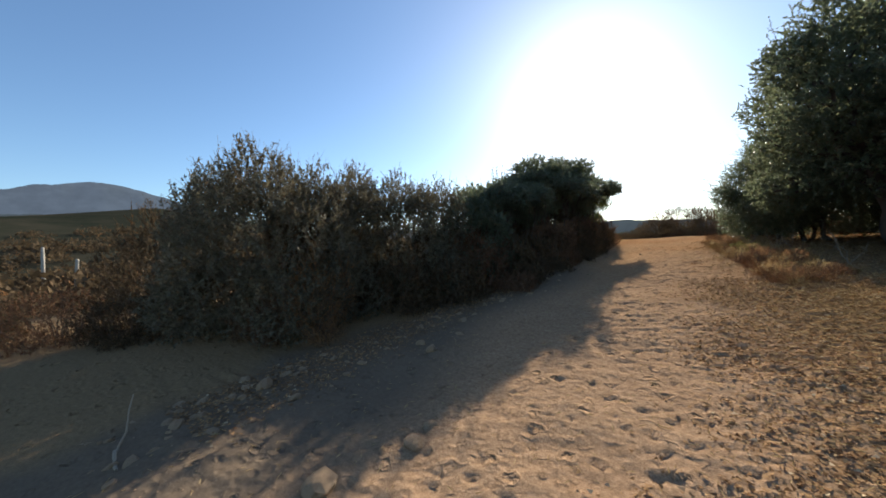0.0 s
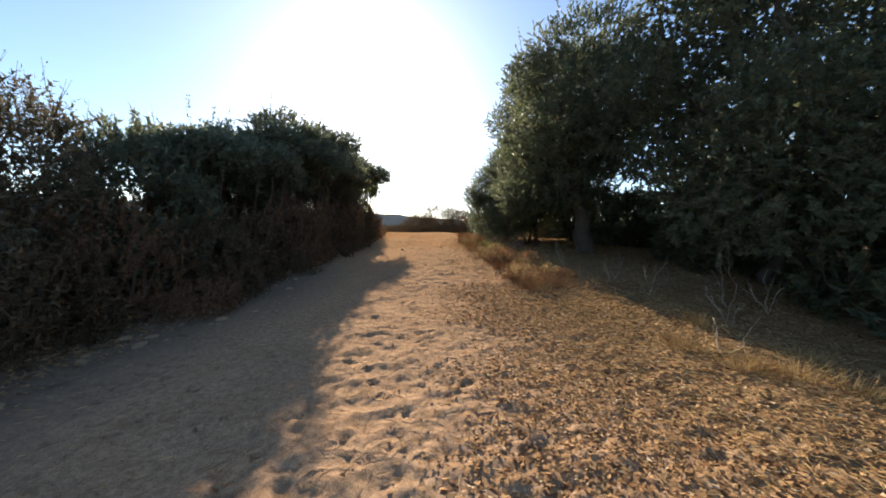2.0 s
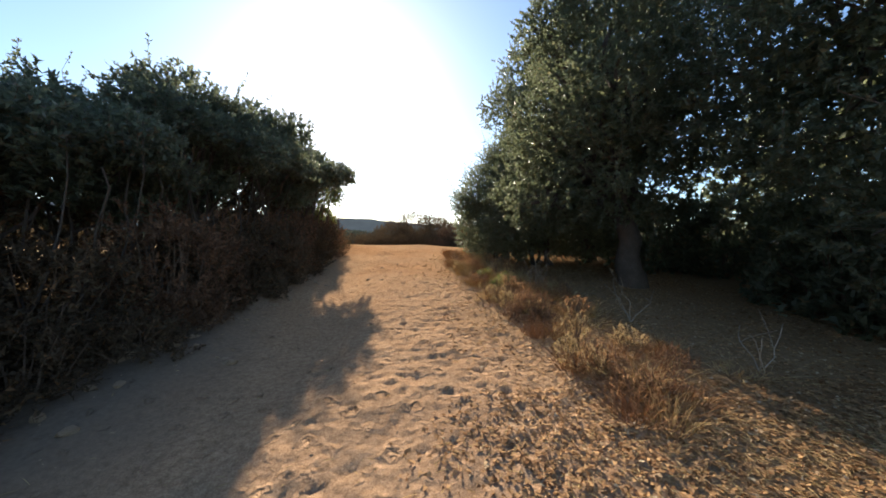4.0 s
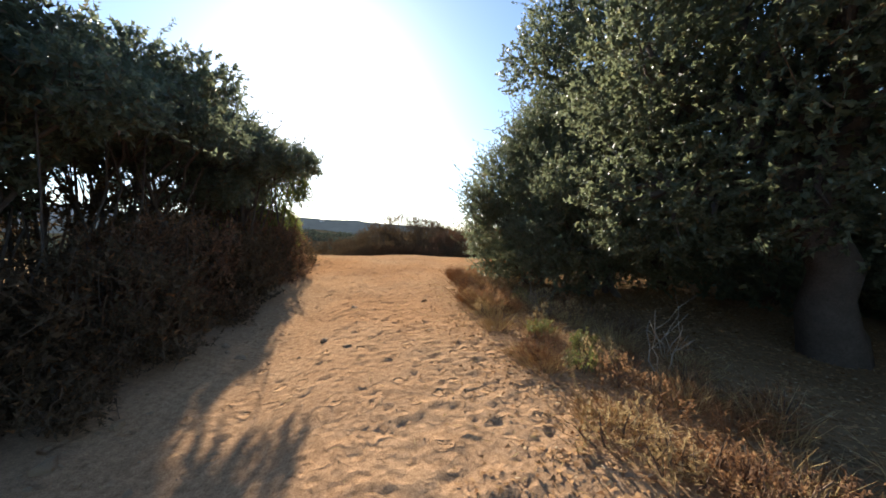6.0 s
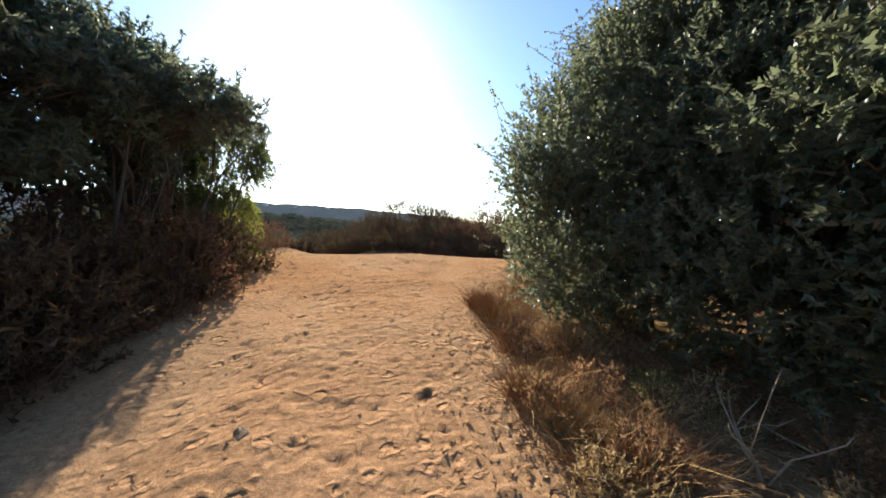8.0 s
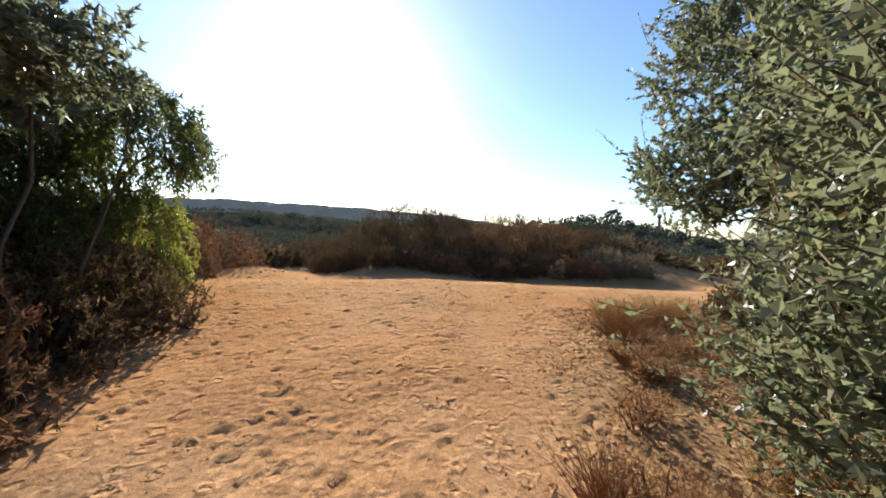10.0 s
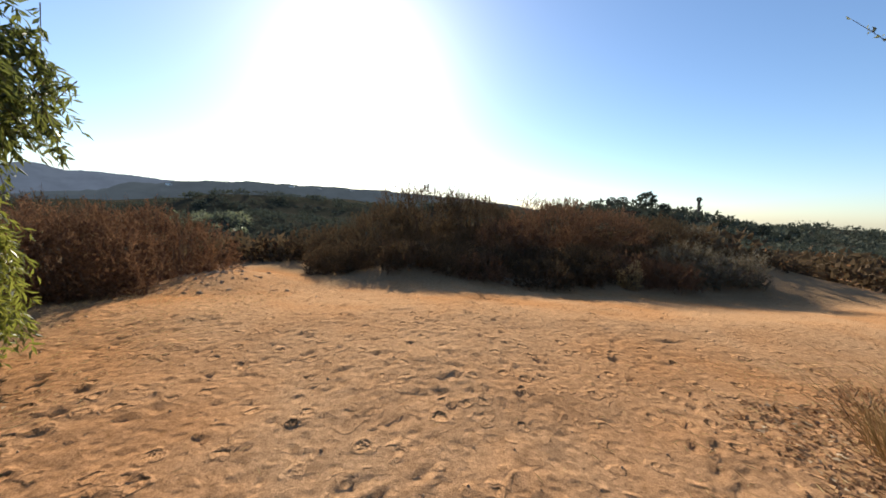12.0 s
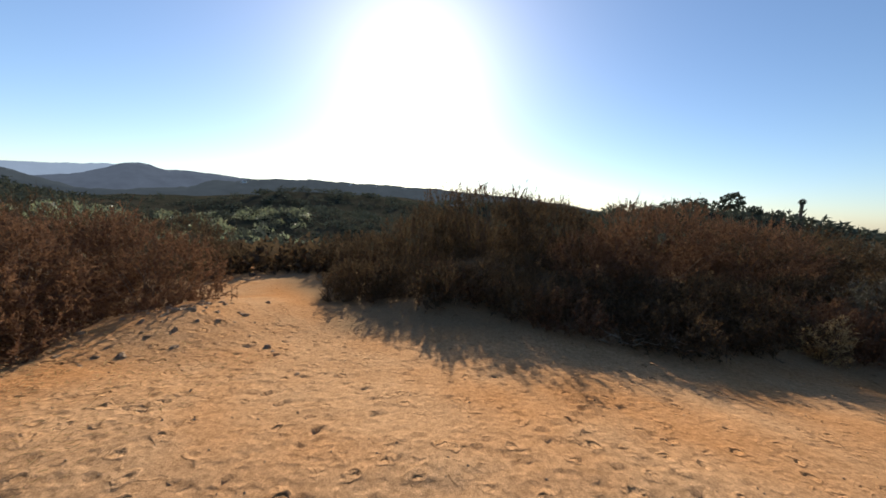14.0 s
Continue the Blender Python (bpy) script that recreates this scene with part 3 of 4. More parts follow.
tree("oak_tree", 6.0, 8.4, [(-1.5, -0.6, 1.6, 1.3, 1.5, 1.1), (-1.6, 0.9, 3.2, 1.5, 1.5, 1.4), (-1.7, -0.4, 4.4, 1.4, 1.4, 1.2), (0.2, 0.2, 6.0, 2.1, 2.1, 1.6),
                            (1.6, -0.8, 4.0, 1.9, 1.9, 1.8), (0.3, -1.6, 2.6, 1.6, 1.4, 1.5), (-2.4, 0.2, 3.6, 0.8, 0.9, 0.7), (-1.9, -1.4, 2.6, 0.8, 0.8, 0.7)],
     OAK, 11, "large dark green oak tree beside the trail", n=4700, per=36, trunk_r=0.1, stems=3, leaf=0.056, wide=0.036, small=True, group=OAKS, shoots=150, fill=0.36)
tree("oak_tree", 4.0, 11.75, [(-0.7, -0.3, 2.1, 1.2, 1.3, 1.0), (-0.8, -0.2, 3.8, 1.4, 1.5, 1.4), (-0.2, 0.2, 5.2, 1.6, 1.6, 1.3), (-1.7, 0.6, 2.9, 0.8, 0.9, 0.8),
                             (1.5, 0.3, 3.8, 1.8, 1.8, 1.7), (-0.6, 1.0, 1.9, 1.2, 1.2, 0.8), (-1.7, 0.4, 1.5, 0.7, 0.8, 0.65), (-1.3, -1.1, 3.0, 0.8, 0.7, 0.8), (-1.7, 0.3, 4.7, 0.7, 0.8, 0.65)],
     OAK, 12, "tall dark green oak tree with a stout trunk shading leaf litter", n=5600, per=36, trunk_r=0.19, leaf=0.05, wide=0.033, small=True, group=OAKS, shoots=190, fill=0.16)
tree("oak_tree", 5.0, 15.0, [(-1.5, -0.5, 4.1, 1.2, 1.3, 1.1), (-0.9, -0.2, 5.4, 1.3, 1.4, 1.2), (0.5, 0.2, 6.2, 1.6, 1.6, 1.2), (0.4, 0.0, 3.6, 1.7, 1.6, 1.4), (-2.1, 0.1, 3.2, 0.8, 0.9, 0.7), (-2.5, 0.4, 4.4, 0.8, 0.9, 0.75), (-1.9, 0.6, 5.6, 0.9, 0.9, 0.8)],
     OAK, 18, "tall oak tree with a ragged crown behind scrub oaks", n=3300, per=34, trunk_r=0.09, stems=2, leaf=0.052, wide=0.034, small=True, lift=0.6, twig=0.4, group=OAKS, shoots=130, fill=0.16)
tree("scrub_oak", 3.3, 14.4, [(-0.9, -0.3, 0.9, 0.9, 1.1, 0.8), (-0.3, 0.2, 2.0, 1.3, 1.3, 1.0), (0.8, 0.0, 1.3, 1.3, 1.3, 1.2), (0.3, 0.2, 3.2, 1.1, 1.1, 0.8), (-1.1, -0.9, 1.7, 0.6, 0.6, 0.5), (-0.6, -1.0, 2.7, 0.6, 0.6, 0.5)],
     OAK, 13, "bushy green scrub oak at the trail's edge", "tree", n=4000, per=34, trunk_r=0.05, stems=4, lift=0.6, leaf=0.042, wide=0.026, small=True, shoots=150, fill=0.16)
tree("scrub_oak", 2.5, 15.6, [(-0.55, 0, 0.9, 0.8, 0.9, 0.85), (-0.4, 0.1, 2.0, 0.9, 0.9, 0.9), (0.5, -0.1, 1.3, 1.0, 1.0, 1.2), (0.2, 0.0, 2.9, 0.9, 0.9, 0.8), (-1.1, -0.2, 1.6, 0.5, 0.5, 0.45)],
     OAK, 15, "bushy scrub oak with bristling upper shoots", "tree", n=3300, per=34, trunk_r=0.05, stems=4, lift=0.8, leaf=0.042, wide=0.026, small=True, twig=0.5, shoots=170, fill=0.16)
tree("oak_tree", 5.4, 18.7, [(-1.3, 0.2, 2.3, 1.2, 1.1, 0.6), (-1.0, 0.0, 3.4, 1.4, 1.3, 1.1), (0.4, 0.2, 4.4, 1.8, 1.8, 1.3), (0.6, -0.6, 2.6, 1.7, 1.6, 1.4), (-0.4, -1.2, 3.0, 1.4, 1.2, 1.2), (-0.9, 0.1, 4.6, 1.2, 1.2, 0.9), (-1.9, -0.2, 2.0, 0.7, 0.7, 0.5), (0.9, 0.0, 1.2, 1.4, 1.3, 1.0), (-0.2, -0.5, 1.9, 1.0, 1.0, 0.6)],
     OAK, 14, "dark oak tree with drooping outer branches", n=5000, per=32, trunk_r=0.06, stems=2, leaf=0.05, wide=0.032, small=True, group=OAKS, shoots=130, fill=0.16)
tree("oak_tree", 9.6, 11.0, [(-0.5, 0, 1.6, 2.2, 2.6, 1.6), (0, 0.5, 4.2, 2.4, 2.6, 2.0), (0, -2.2, 2.6, 2.2, 2.0, 2.4), (0.3, 3.0, 2.6, 2.0, 2.4, 2.4)],
     OAK, 16, "broad dark oak tree in the thicket", n=1700, per=18, trunk_r=0.12, stems=2, leaf=0.14, wide=0.09, small=True, group=OAKS, fill=0.4)
tree("oak_tree", 8.8, 5.4, [(-0.6, 0.3, 1.5, 1.8, 1.9, 1.4), (0, 0.2, 3.8, 2.2, 2.2, 1.9), (-0.4, 0.3, 5.6, 1.8, 1.9, 1.4)],
     OAK, 17, "dark oak tree behind the trail sign", n=1700, per=18, trunk_r=0.12, stems=2, leaf=0.13, wide=0.085, small=True, group=OAKS, fill=0.4)
def umbrella(seed, s, dx):
    """Flat-topped crown of many small leafy masses, held up on a see-through band of stems."""
    r = np.random.default_rng(seed)
    out = []
    for ring, k, z, w in ((0.0, 1, 3.4, 0.8), (0.8, 5, 3.25, 0.68), (1.32, 9, 2.8, 0.55)):
        for a in np.arange(k) * 2 * np.pi / k + r.uniform(0, 1):
            q = w * r.uniform(0.8, 1.2)
            out.append((dx + ring * np.cos(a) + r.normal(0, 0.1), ring * np.sin(a) + r.normal(0, 0.1), (z + r.normal(0, 0.16)) * s, q, q, q * 0.62))
    for a in np.arange(6) + r.uniform(0, 1, 6):
        q = r.uniform(0.3, 1.4)
        out.append((dx + q * np.cos(a), q * np.sin(a), r.uniform(1.65, 2.3) * s, 0.45, 0.45, 0.3))
    return out


for i, (x, y, s, dx) in enumerate([(-4.95, 10.3, 0.7, 0.0), (-4.6, 12.6, 0.88, 0.0), (-4.5, 14.9, 1.0, 0.05), (-4.2, 17.3, 0.98, 0.0)]):
    tree("laurel_sumac", x, y, umbrella(700 + i, s, dx), SUMAC, 21 + i, "dark many-stemmed laurel sumac tree along the trail", n=3300, per=20, leaf=0.07, wide=0.034, stems=6, trunk_r=0.035,
         stem_spread=0.7, small=True, poles=34, shoots=18, fill=0.1, group="sumac row beside the trail")
tree("pepper_tree", -4.6, 20.3, [(0.5, 0.2, 2.55, 0.95, 0.95, 0.85), (-0.7, -0.3, 2.9, 1.2, 1.2, 0.9), (-0.4, -0.6, 1.5, 0.9, 0.9, 0.8), (-0.2, -1.4, 3.3, 0.9, 0.9, 0.7)],
     PEPPER_SHADED, 27, "dark green tree with drooping leaves", n=1800, per=20, leaf=0.11, wide=0.028, stems=3, trunk_r=0.05, droop=0.8, lift=0.0)
tree("willow_shrub", -4.25, 20.35, [(0.2, 0.1, 1.2, 0.6, 0.6, 0.65), (-0.3, -0.6, 1.1, 0.75, 0.65, 0.6), (0.35, 0.1, 0.6, 0.45, 0.5, 0.45), (-0.8, -1.1, 1.4, 0.6, 0.6, 0.5)],
     PEPPER, 28, "yellow-green shrub with narrow drooping leaves, lit from behind", "shrub", n=1000, per=18, leaf=0.1, wide=0.024, stems=4, trunk_r=0.02, droop=0.8, lift=0.0)
for i, (x, y) in enumerate([(6.6, 10.4), (7.0, 12.9), (6.9, 15.4), (7.4, 17.6), (7.3, 7.4), (6.6, 18.8), (5.9, 9.7), (5.7, 13.4), (6.0, 6.9)]):
    shrub("understory_bush", x, y, 1.2, 1.2, 2.0, OAK, 380 + i, "dark green bush in the shade under the oaks", 560, 18, 0.11, 0.055, 0.3, group="bushes under the oaks")

# ---- brush on the shaded side ----
shrub("sagebrush", -6.5, 3.4, 2.1, 2.0, 3.2, SAGE, 31, "tall grey-green sagebrush with feathery tops", 7600, 20, 0.06, 0.023, 0.34, wisps=7, clumps=14, shell=1.0)
shrub("sagebrush", -5.9, 6.2, 1.7, 1.7, 3.2, SAGE, 32, "grey-green sagebrush behind a rusty shrub", 5800, 20, 0.062, 0.025, 0.34, wisps=5, clumps=13, shell=1.0)
shrub("sagebrush", -7.3, 5.0, 1.5, 1.3, 2.5, DULL, 30, "brown leafless brush inside the sagebrush", 1500, 18, 0.08, 0.03, 0.34)
shrub("sagebrush", -8.8, 2.4, 1.7, 1.7, 2.5, DULL, 33, "brownish brush with thin bare stems", 1700, 20, 0.055, 0.02, 0.34, wisps=1.5)
shrub("sagebrush", -8.0, 5.4, 1.7, 1.6, 2.8, DULL, 36, "brownish brush behind the sagebrush", 1500, 20, 0.06, 0.022, 0.34, wisps=1)
shrub("dry_shrub", -9.4, 0.7, 1.1, 1.0, 1.15, RUST, 37, "rusty dry shrub beside bare dirt", 900, 16, 0.04, 0.014, 0.25)
shrub("dry_shrub", -10.9, -0.4, 1.2, 1.1, 1.1, DULL, 29, "brown dry shrub on the dirt slope", 800, 16, 0.05, 0.018, 0.28)
shrub("dry_shrub", -7.8, 1.3, 0.8, 0.7, 0.9, DULL, 38, "low brown dry shrub beside bare dirt", 700, 16, 0.04, 0.014, 0.25)
shrub("dry_shrub", -4.95, 3.15, 0.62, 0.6, 1.3, TAWNY, 34, "rust-brown dead shrub with brittle twigs", 1000, 16, 0.028, 0.011, 0.3, wisps=1.5, bare=30)
shrub("dry_shrub", -5.5, 2.55, 0.5, 0.45, 0.75, RUST, 35, "low rust-brown dead shrub", 620, 14, 0.026, 0.01, 0.25)
shrub("brush", -4.9, 8.4, 1.3, 1.3, 2.8, SUMAC, 39, "tall dark green bush beside the sagebrush", 1500, 20, 0.08, 0.036, 0.36, wisps=0.5)
k = 0
for y in np.arange(5.0, 20.3, 1.1):
    x = float(np.interp(y, [5, 8, 12, 18, 20.5], [-4.6, -3.8, -3.15, -3.25, -3.9]))
    k += 1
    shrub("brush", x - 0.25 * (k % 2), float(y), 0.95, 0.85, 1.2 + 0.35 * (k % 3 == 0), DULL if k % 3 else RUST, 40 + k,
          "dull brown brush under the sumac row" if k % 3 else "rusty dry brush under the sumac row", 620, 16, 0.062, 0.024, 0.3, group="brush along the trail")
    if k % 2:
        shrub("brush", x - 1.7, float(y) + 0.4, 1.3, 1.2, 1.9 if y < 9.5 else 1.7, DULL, 70 + k, "dull brown brush behind the front row", 520, 16, 0.085, 0.034, 0.35, group="brush along the trail")

for i, y in enumerate(np.arange(7.2, 17.6, 0.75)):
    x = float(np.interp(y, [7, 9, 12, 15, 18], [-3.15, -2.95, -2.75, -2.8, -3.0])) - 0.12 * (i % 3)
    shrub("low_brush", x, float(y), 0.5, 0.5, 0.42 + 0.14 * (i % 3), DULL if i % 4 else RUST, 640 + i, "low dull dry brush at the foot of the hedge", 260, 16, 0.045, 0.016, 0.22, group="low brush along the trail", bare=8)

# ---- bushes round the clearing ----
for i, (x, y, rx, h, m, lab) in enumerate([
        (-6.3, 23.5, 1.5, 1.3, RUST, "rusty brown dry buckwheat bush beside the trail"), (-7.4, 25.4, 1.7, 1.5, RUST, "rusty brown dry bush"),
        (-5.45, 23.3, 1.0, 1.0, RUST, "rusty brown dry bush at the clearing's edge"), (-8.8, 23.0, 1.8, 1.6, DULL, "brown brush behind rusty bushes"), (-6.1, 21.9, 1.0, 1.0, RUST, "low rusty dry bush beside bare ground"),
        (-5.5, 25.4, 1.2, 1.2, RUST, "dry brown bush behind the spoil heap"), (-0.5, 26.8, 0.9, 0.7, DULL, "low brown brush at the bank's foot"), (-2.8, 28.0, 1.0, 0.9, DULL, "low brown brush at the bank's foot"), (0.8, 26.7, 0.9, 0.6, DULL, "low brown brush at the bank's foot"), (3.0, 26.2, 1.0, 0.6, DULL, "low brown brush at the bank's foot"),
        (6.4, 26.4, 1.0, 0.6, RUST, "low brown brush at the bank's foot"), (-1.6, 27.6, 1.0, 0.8, DULL, "low brown brush at the bank's foot"), (-10.0, 26.8, 2.0, 1.8, DULL, "olive brown brush above the valley"), (-9.0, 29.5, 1.8, 1.5, DULL, "brown brush beside the leaving trail"),
        (-3.3, 29.4, 1.5, 1.4, DULL, "dark brown brush on the bank"), (-1.5, 28.9, 1.6, 1.9, DULL, "dark brown bush on the bank"), (0.0, 28.9, 1.6, 2.1, DULL, "dark brown bush on the bank"),
        (1.6, 28.6, 1.5, 1.9, DULL, "dark brush on the bank"), (2.8, 27.5, 1.4, 1.3, RUST, "dry reddish brush on the bank"),
        (4.4, 28.4, 1.7, 1.6, RUST, "tall reddish brown brush on the bank"), (4.6, 26.9, 1.2, 0.8, DULL, "low grey-brown brush on the bank"),
        (6.6, 28.4, 1.6, 1.4, RUST, "reddish brown dry brush on the bank"), (7.6, 27.3, 0.9, 0.9, SAGE, "pale olive sagebrush on the bank"),
        (8.8, 28.9, 1.5, 1.2, DULL, "brown brush at the bank's end"), (10.4, 29.9, 1.2, 1.0, SAGE, "pale sagebrush at the bank's end"),
        (-4.6, 31.8, 1.6, 1.5, DULL, "dark brush behind the bank"), (6.0, 31.2, 2.0, 1.8, DULL, "brown brush behind the bank"), (2.5, 31.2, 2.0, 2.0, DULL, "brown brush behind the bank"),
        (9.5, 31.5, 2.0, 1.5, DULL, "brown brush behind the bank"), (-1.2, 31.8, 2.0, 2.0, DULL, "brown brush behind the bank")]):
    shrub("bank_bush", x, y + (0.9 if x > -4 and h >= 1.2 else -0.1 if x > -4 else 0), rx, rx * 0.9, h * (1.3 if x < -5 else 1.15 if x > 2.5 and y > 28 else 1.0), m, 110 + i, lab, int((640 if y < 30 else 220) * rx * rx ** 0.5), 22, 0.06 if y < 30 else 0.1, 0.0165 if y < 30 else 0.036, 0.32, group="bushes round the clearing", wisps=0.8)

for i, (x, y) in enumerate([(-0.6, 27.4), (0.7, 27.9), (2.0, 26.9), (3.1, 27.9), (4.0, 26.2), (5.0, 27.9), (5.6, 26.8), (6.3, 27.7), (7.1, 28.3), (1.5, 26.1), (3.4, 26.9), (8.5, 27.9)]):
    shrub("bank_weed", x, y, 0.75, 0.65, 0.5 + 0.12 * (i % 4), DULL if i % 3 else RUST, 670 + i, "low tangled brown weeds on the shaded bank", 420, 18, 0.055, 0.017, 0.26, group="weeds on the bank", bare=8)

# ---- dry grass and weeds at the sunny edge ----
r = np.random.default_rng(5)
for i in range(230):
    y = r.uniform(8.0, 20.3)
    x = float(np.interp(y, [5, 8, 11, 14, 16, 17.5, 19, 20.5], [1.7, 1.25, 0.95, 0.75, 0.95, 1.8, 2.6, 3.7])) + 0.08 + 1.5 * r.random() ** 1.6
    if y > 16.6 and i % 3:
        continue
    if i % 5 < 3:
        tuft("grass_tuft", x, y, r.uniform(0.12, 0.26), r.uniform(0.1, 0.3), 80, STRAW if i % 3 else TAWNY, 200 + i, "dry straw-coloured grass tuft" if i % 3 else "dry reddish grass tuft",
             group="dry grass along the trail")
    else:
        shrub("dry_weed", x, y, r.uniform(0.15, 0.32), r.uniform(0.15, 0.3), r.uniform(0.15, 0.36), (TAWNY, STRAW, RUST)[i % 3], 300 + i, "small dry brown weed at the trail's edge", 80, 12, 0.024, 0.01, 0.12,
              group="dry weeds along the trail", clumps=4, bare=5)
for i, (x, y, rad, h) in enumerate([(2.75, 18.8, 0.26, 0.28), (3.1, 19.5, 0.34, 0.4), (3.6, 19.4, 0.3, 0.34), (2.3, 18.0, 0.18, 0.16), (4.4, 20.0, 0.34, 0.34), (1.05, 15.9, 0.18, 0.26),
                                   (1.0, 16.4, 0.18, 0.28), (1.0, 14.0, 0.17, 0.2), (1.25, 13.6, 0.18, 0.22), (0.85, 14.3, 0.16, 0.18)]):
    tuft("bunch_grass", x, y, rad, h, 360, STRAW if i % 3 == 1 else TAWNY, 460 + i, "pale dry bunch grass leaning over bare dirt" if i % 3 == 1 else "tawny dry bunch grass leaning over bare dirt", group="bunch grass at the trail's corner")
for i, (x, y) in enumerate([(1.35, 11.8), (1.6, 12.2), (1.3, 12.6), (1.7, 14.2)]):
    shrub("green_weed", x, y, 0.17, 0.17, 0.2, YOUNG, 350 + i, "small yellow-green weed among dry grass", 70, 12, 0.028, 0.012, 0.14, clumps=4, group="green weeds along the trail")
shrub("brush", 5.5, 19.5, 0.8, 0.8, 0.6, DULL, 264, "olive brown brush at the oak's foot", 700, 18, 0.05, 0.02, 0.3)
shrub("brush", 6.7, 20.2, 0.9, 0.8, 0.55, DULL, 265, "olive brown brush at the oak's foot", 700, 18, 0.05, 0.02, 0.3)
for i, (x, y) in enumerate([(2.55, 5.6), (2.8, 5.45), (2.35, 6.0), (3.1, 5.3), (4.1, 4.0), (4.4, 3.4), (3.0, 6.6), (3.6, 6.0)]):
    tuft("grass_tuft", x, y, 0.16, 0.2, 110, STRAW, 290 + i, "dry golden grass tuft among fallen leaves", group="dry grass along the trail")

shrub("pale_weed", 5.3, 25.9, 0.3, 0.3, 0.7, STRAW, 262, "pale feathery weed on the shaded bank", 160, 16, 0.05, 0.014, 0.3)
shrub("sagebrush", 8.3, 26.3, 1.0, 0.8, 0.9, SAGE, 263, "pale yellowish sagebrush at the bank's foot", 900, 18, 0.05, 0.018, 0.3, wisps=0.6)

# ---- sign ----
def box(sx, sy, sz, cx=0.0, cy=0.0, cz=0.0, bevel=0.004):
    bm = bmesh.new()
    bmesh.ops.create_cube(bm, size=1.0, matrix=Matrix.Translation((cx, cy, cz)) @ Matrix.Diagonal((sx, sy, sz, 1)))
    bmesh.ops.bevel(bm, geom=bm.edges[:], offset=bevel, segments=2, affect="EDGES")
    bm.verts.index_update()
    v = np.array([w.co[:] for w in bm.verts])
    by = {}
    for f in bm.faces:
        by.setdefault(len(f.verts), []).append([w.index for w in f.verts])
    bm.free()
    return v, list(by.values())


sign = base_at("trail_sign", 4.05, 5.3, "wooden trail sign with a white arrow panel on a pine post", "sign")
sign.rotation_euler = (0, 0, radians(-38))
part("post", box(0.085, 0.06, 1.35, 0, 0, 0.58), PINE, sign)
board = part("board", box(0.5, 0.025, 0.28, 0.06, -0.044, 1.04), BOARD, sign, "brown carved board with worn ochre letters")
for j in range(2):
    for i in range(3):
        part("letter_bar", box(0.07 + 0.02 * ((i + j) % 2), 0.006, 0.06, -0.05 + i * 0.11, -0.059, 1.1 - 0.1 * j, 0.002), YELLOWED, board)
panel = part("panel", box(0.52, 0.012, 0.21, 0.06, -0.038, 0.79, 0.002), WHITE, sign, "white plastic panel with a dark arrow")
part("arrow_shaft", box(0.12, 0.004, 0.028, 0.05, -0.046, 0.775, 0.001), INK, panel)
part("arrow_head", (np.array([(-0.05, -0.048, 0.775), (-0.005, -0.048, 0.805), (-0.005, -0.048, 0.745), (-0.05, -0.043, 0.775), (-0.005, -0.043, 0.805), (-0.005, -0.043, 0.745)]),
                    [[(0, 2, 1), (3, 4, 5)], [(0, 1, 4, 3), (1, 2, 5, 4), (2, 0, 3, 5)]]), INK, panel)
part("emblem", box(0.07, 0.004, 0.035, 0.03, -0.046, 0.845, 0.001), INK, panel)


